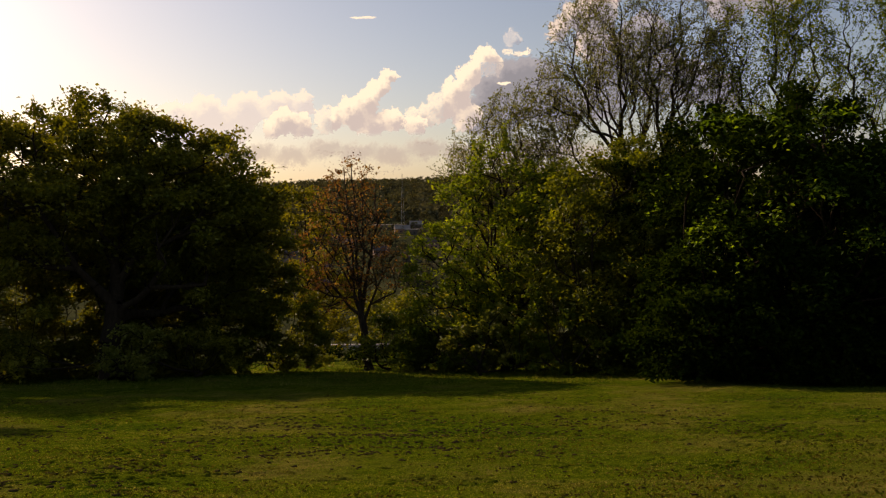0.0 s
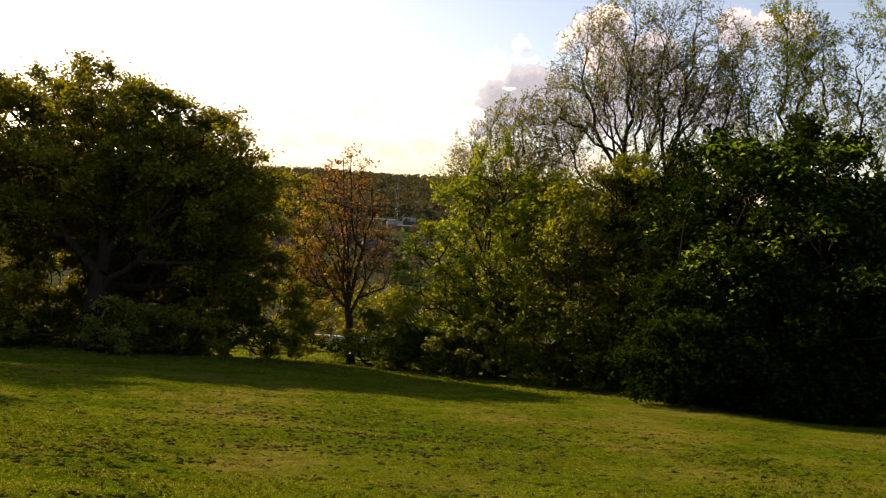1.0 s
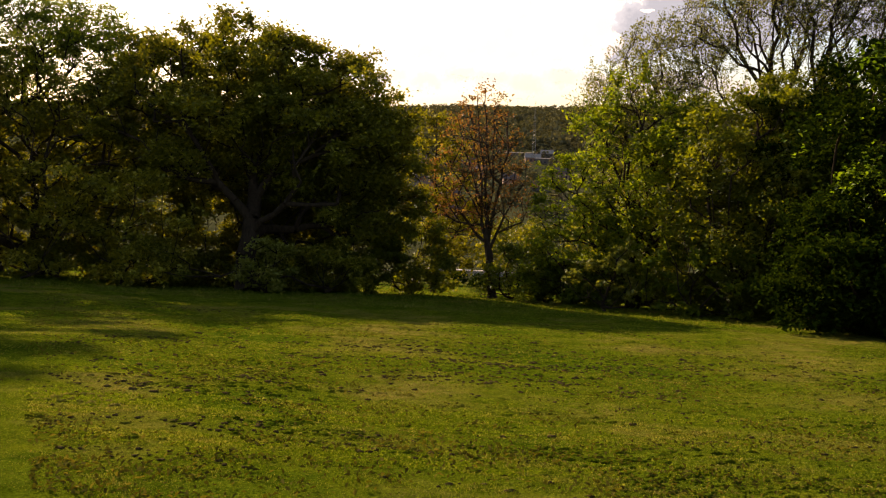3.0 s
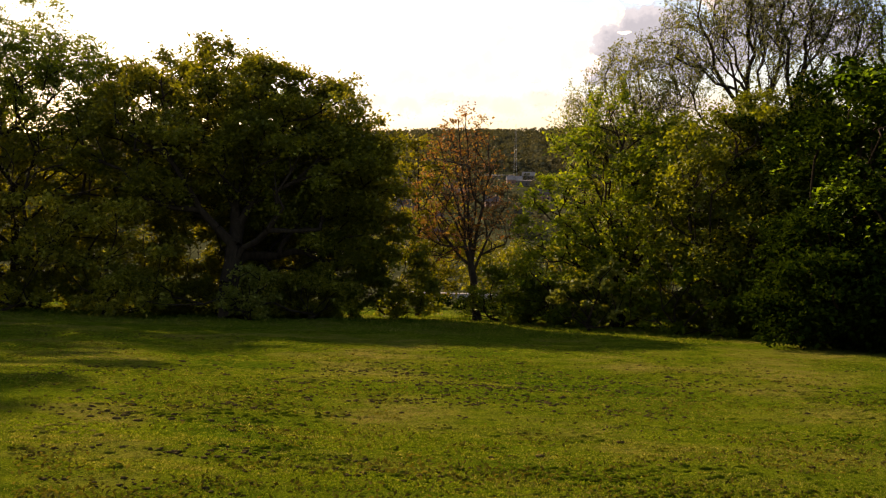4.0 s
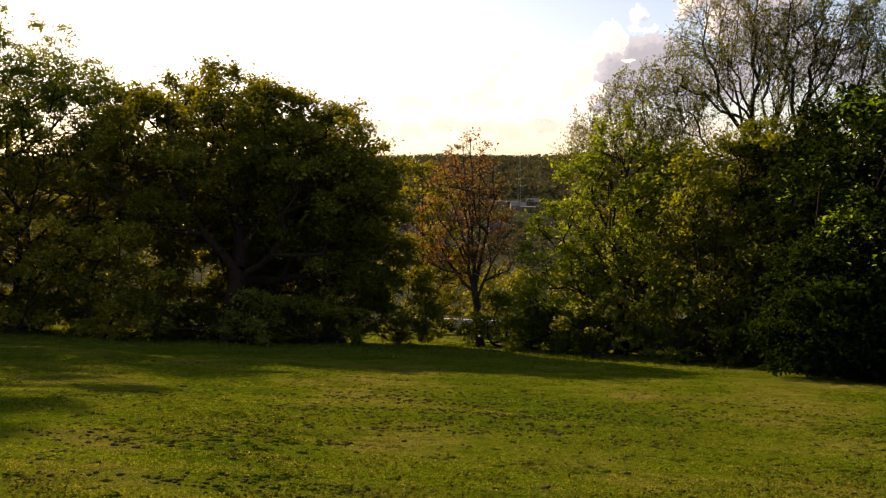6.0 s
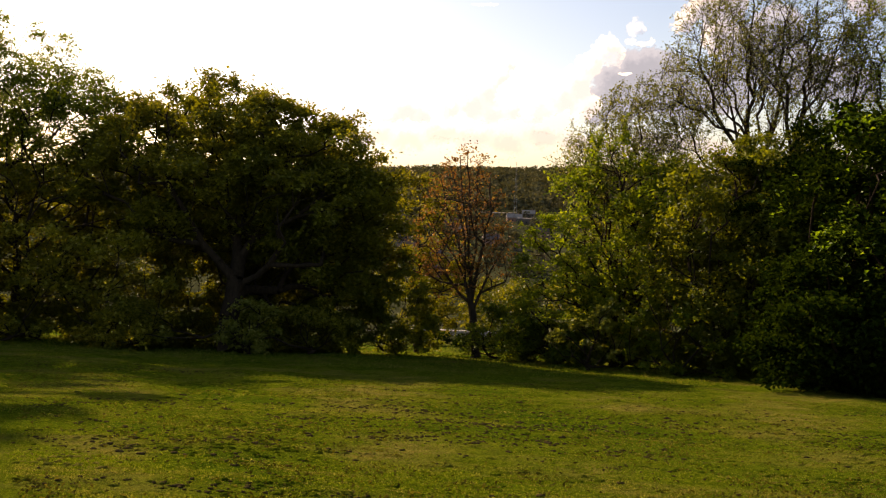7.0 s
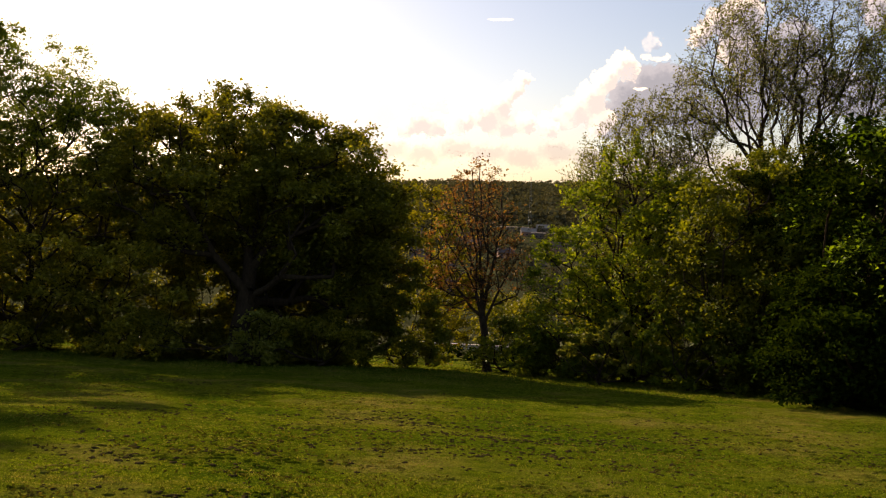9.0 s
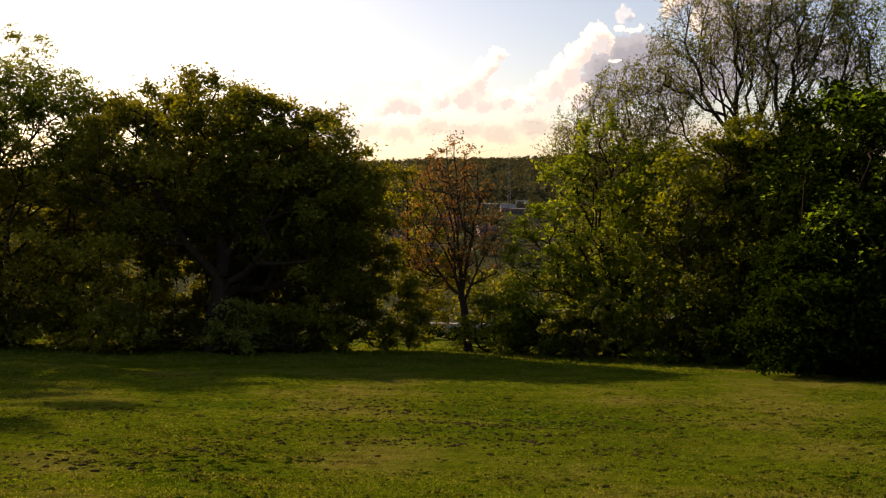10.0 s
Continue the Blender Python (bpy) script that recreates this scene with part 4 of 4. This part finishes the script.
v, f = blades(170000, 5.0, 33.0, lambda y: (-0.68 * y - 1, 0.52 * y + 1), 0.009, 0.0006, 1)
tagged(new("grass", raw_mesh("grass", v, f, BLADE)), "short mown grass blades across the slope", "grass", kind="stuff")
v, f = blades(15000, 28.0, 44.0, lambda y: (-0.7 * y, 0.18 * y), 0.06, 0.0004, 3)
tagged(new("long_grass", raw_mesh("long_grass", v, f, BLADE)), "longer unmown grass along the tree line", "grass", kind="stuff")



def tussocks(n, seed):
    """Rough tufts the mower missed, in broken rows along the slope."""
    g = np.random.default_rng(seed)
    y = 6.5 * (25 / 6.5) ** g.uniform(0, 1, n)
    x = (-0.68 + 1.24 * g.uniform(0, 1, n)) * y
    keep = value_noise(x * 0.35, y * 1.5, 0.6) + 0.7 * value_noise(x + 11, y * 1.8, 1.9) + 0.35 * g.normal(size=n) > 0.55
    x, y = x[keep], y[keep]
    m = 10
    base = np.stack([x, y, ground(x, y) - 0.004], 1)
    wide = g.uniform(0.02, 0.065, len(x))
    t = np.repeat(base, m, 0) + g.normal(size=(len(x) * m, 3)) * np.repeat(wide, m)[:, None] * [1.0, 0.45, 0]
    tall = np.repeat(g.uniform(0.008, 0.022, len(x)), m) * g.uniform(0.6, 1.2, len(x) * m)
    th = g.uniform(0, 6.283, len(t))
    side = np.stack([np.cos(th), np.sin(th), 0 * th], 1) * 0.012
    lean = np.stack([-np.sin(th), np.cos(th), 0 * th], 1) * (g.uniform(-0.9, 0.9, len(t)) * tall)[:, None]
    v = np.stack([t - side, t + side, t + lean + tall[:, None] * [0, 0, 1]], 1)
    return v.reshape(-1, 3), np.arange(len(t) * 3).reshape(-1, 3)


v, f = tussocks(52000, 4)
tagged(new("tussock_grass", raw_mesh("tussock_grass", v, f, BLADE)), "rough tufts of longer grass scattered over the lawn", "grass", kind="stuff")

CLOD_V, CLOD_F = icosphere(2)


def clod_mesh(g, centres, size):
    """Ragged low lumps of turned turf and clippings."""
    v = np.repeat(CLOD_V[None], len(centres), 0)
    v = v * g.uniform(0.55, 1.35, v.shape[:2] + (1,)) * [1.5, 1.0, 0.55] * size[:, None, None] + centres[:, None]
    f = ((np.arange(len(centres)) * len(CLOD_V))[:, None, None] + CLOD_F[None]).reshape(-1, 3)
    return v.reshape(-1, 3), f


# low hummocks of turf that catch the raking sun
n = 15000
y = 6.5 * (27 / 6.5) ** rng.uniform(0, 1, n)
x = (-0.68 + 1.24 * rng.uniform(0, 1, n)) * y
keep = value_noise(x * 0.4 + 5, y * 1.5, 0.5) + 0.8 * value_noise(x + 23, y * 1.7, 2.1) + 0.4 * rng.normal(size=n) > 0.5
x, y = x[keep], y[keep]
v, f = clod_mesh(rng, np.stack([x, y, ground(x, y) - 0.002], 1), 0.014 + 0.034 * rng.uniform(0, 1, len(x)) ** 2)
tagged(new("turf_hummocks", raw_mesh("turf_hummocks", v, f, LAWN)), "low grassy hummocks and worm casts on the lawn", "turf", kind="stuff")
n = 16000
y = 6 + 18 * rng.uniform(0, 1, n)
x = (-0.66 + 1.2 * rng.uniform(0, 1, n)) * y
keep = value_noise(x, y * 1.6, 2.4) + 0.8 * value_noise(x + 7, y * 2.2, 0.8) + rng.normal(size=n) * 0.3 > 0.75
x, y = x[keep], y[keep]
v, f = clod_mesh(rng, np.stack([x, y, ground(x, y) + 0.008], 1), 0.006 + 0.017 * rng.uniform(0, 1, len(x)) ** 2)
tagged(new("turf_crumbs", raw_mesh("turf_crumbs", v, f, SOIL)), "dark crumbs of turf and clippings strewn on the lawn", "turf", kind="stuff")
for k, (cx, cy, rx, ry, n) in enumerate(((-2.2, 14.5, 3.6, 2.6, 1500), (-4.6, 9.8, 1.5, 1.0, 420), (-0.5, 12.0, 2.2, 0.6, 320), (3.2, 16.5, 2.4, 2.4, 260))):
    x, y = cx + rng.normal(size=n) * rx * 0.6, cy + rng.normal(size=n) * ry * 0.6
    keep = value_noise(x * 0.5 + k, y * 2.0, 0.5) + 0.35 * rng.normal(size=n) > 0.1
    x, y = x[keep], y[keep]
    v, f = clod_mesh(rng, np.stack([x, y, ground(x, y) + 0.006], 1), 0.010 + 0.022 * rng.uniform(0, 1, len(x)) ** 2)
    tagged(new("turf_crumbs", raw_mesh("turf_crumbs", v, f, SOIL)), "patch of worm casts and torn turf on the lawn", "turf", kind="stuff")
n = 30000
y = 5 * (24 / 5) ** rng.uniform(0, 1, n)
x = (-0.68 + 1.24 * rng.uniform(0, 1, n)) * y
keep = value_noise(x + 3, y * 1.5, 1.9) + 0.9 * value_noise(x + 17, y * 2.0, 0.6) + rng.normal(size=n) * 0.45 > 0.35
x, y = x[keep], y[keep]
v, f = leaf_blades(rng, np.stack([x, y, ground(x, y) + rng.uniform(0.012, 0.035, len(x))], 1), 0.050, 0.9, 0.5)
tagged(new("clippings", raw_mesh("clippings", v, f, LITTER)), "dry grass clippings and dead leaves on the lawn", "clippings", kind="stuff")
for x, y, s in ((1.87, 16.5, 0.10), (-5.66, 10.7, 0.07), (1.4, 12.5, 0.07), (2.3, 15.9, 0.06), (-7.1, 15.7, 0.09), (-6.3, 15.3, 0.06), (-0.9, 18.0, 0.09),
                (0.6, 9.3, 0.06), (-5.1, 9.9, 0.06), (-4.1, 10.4, 0.07), (-1.3, 14.0, 0.08), (-0.7, 13.9, 0.07), (-2.0, 14.2, 0.06), (-0.2, 8.4, 0.06)):
    v, f = clod_mesh(rng, np.zeros((1, 3)), np.full(1, s * 0.5))
    ob = tagged(new("turf_clod", raw_mesh("turf_clod", v, f, SOIL)), "small dark clod of turf on the grass", "clod", "clods on the lawn")
    ob.location = (x, y, ground_z(x, y) + 0.01)
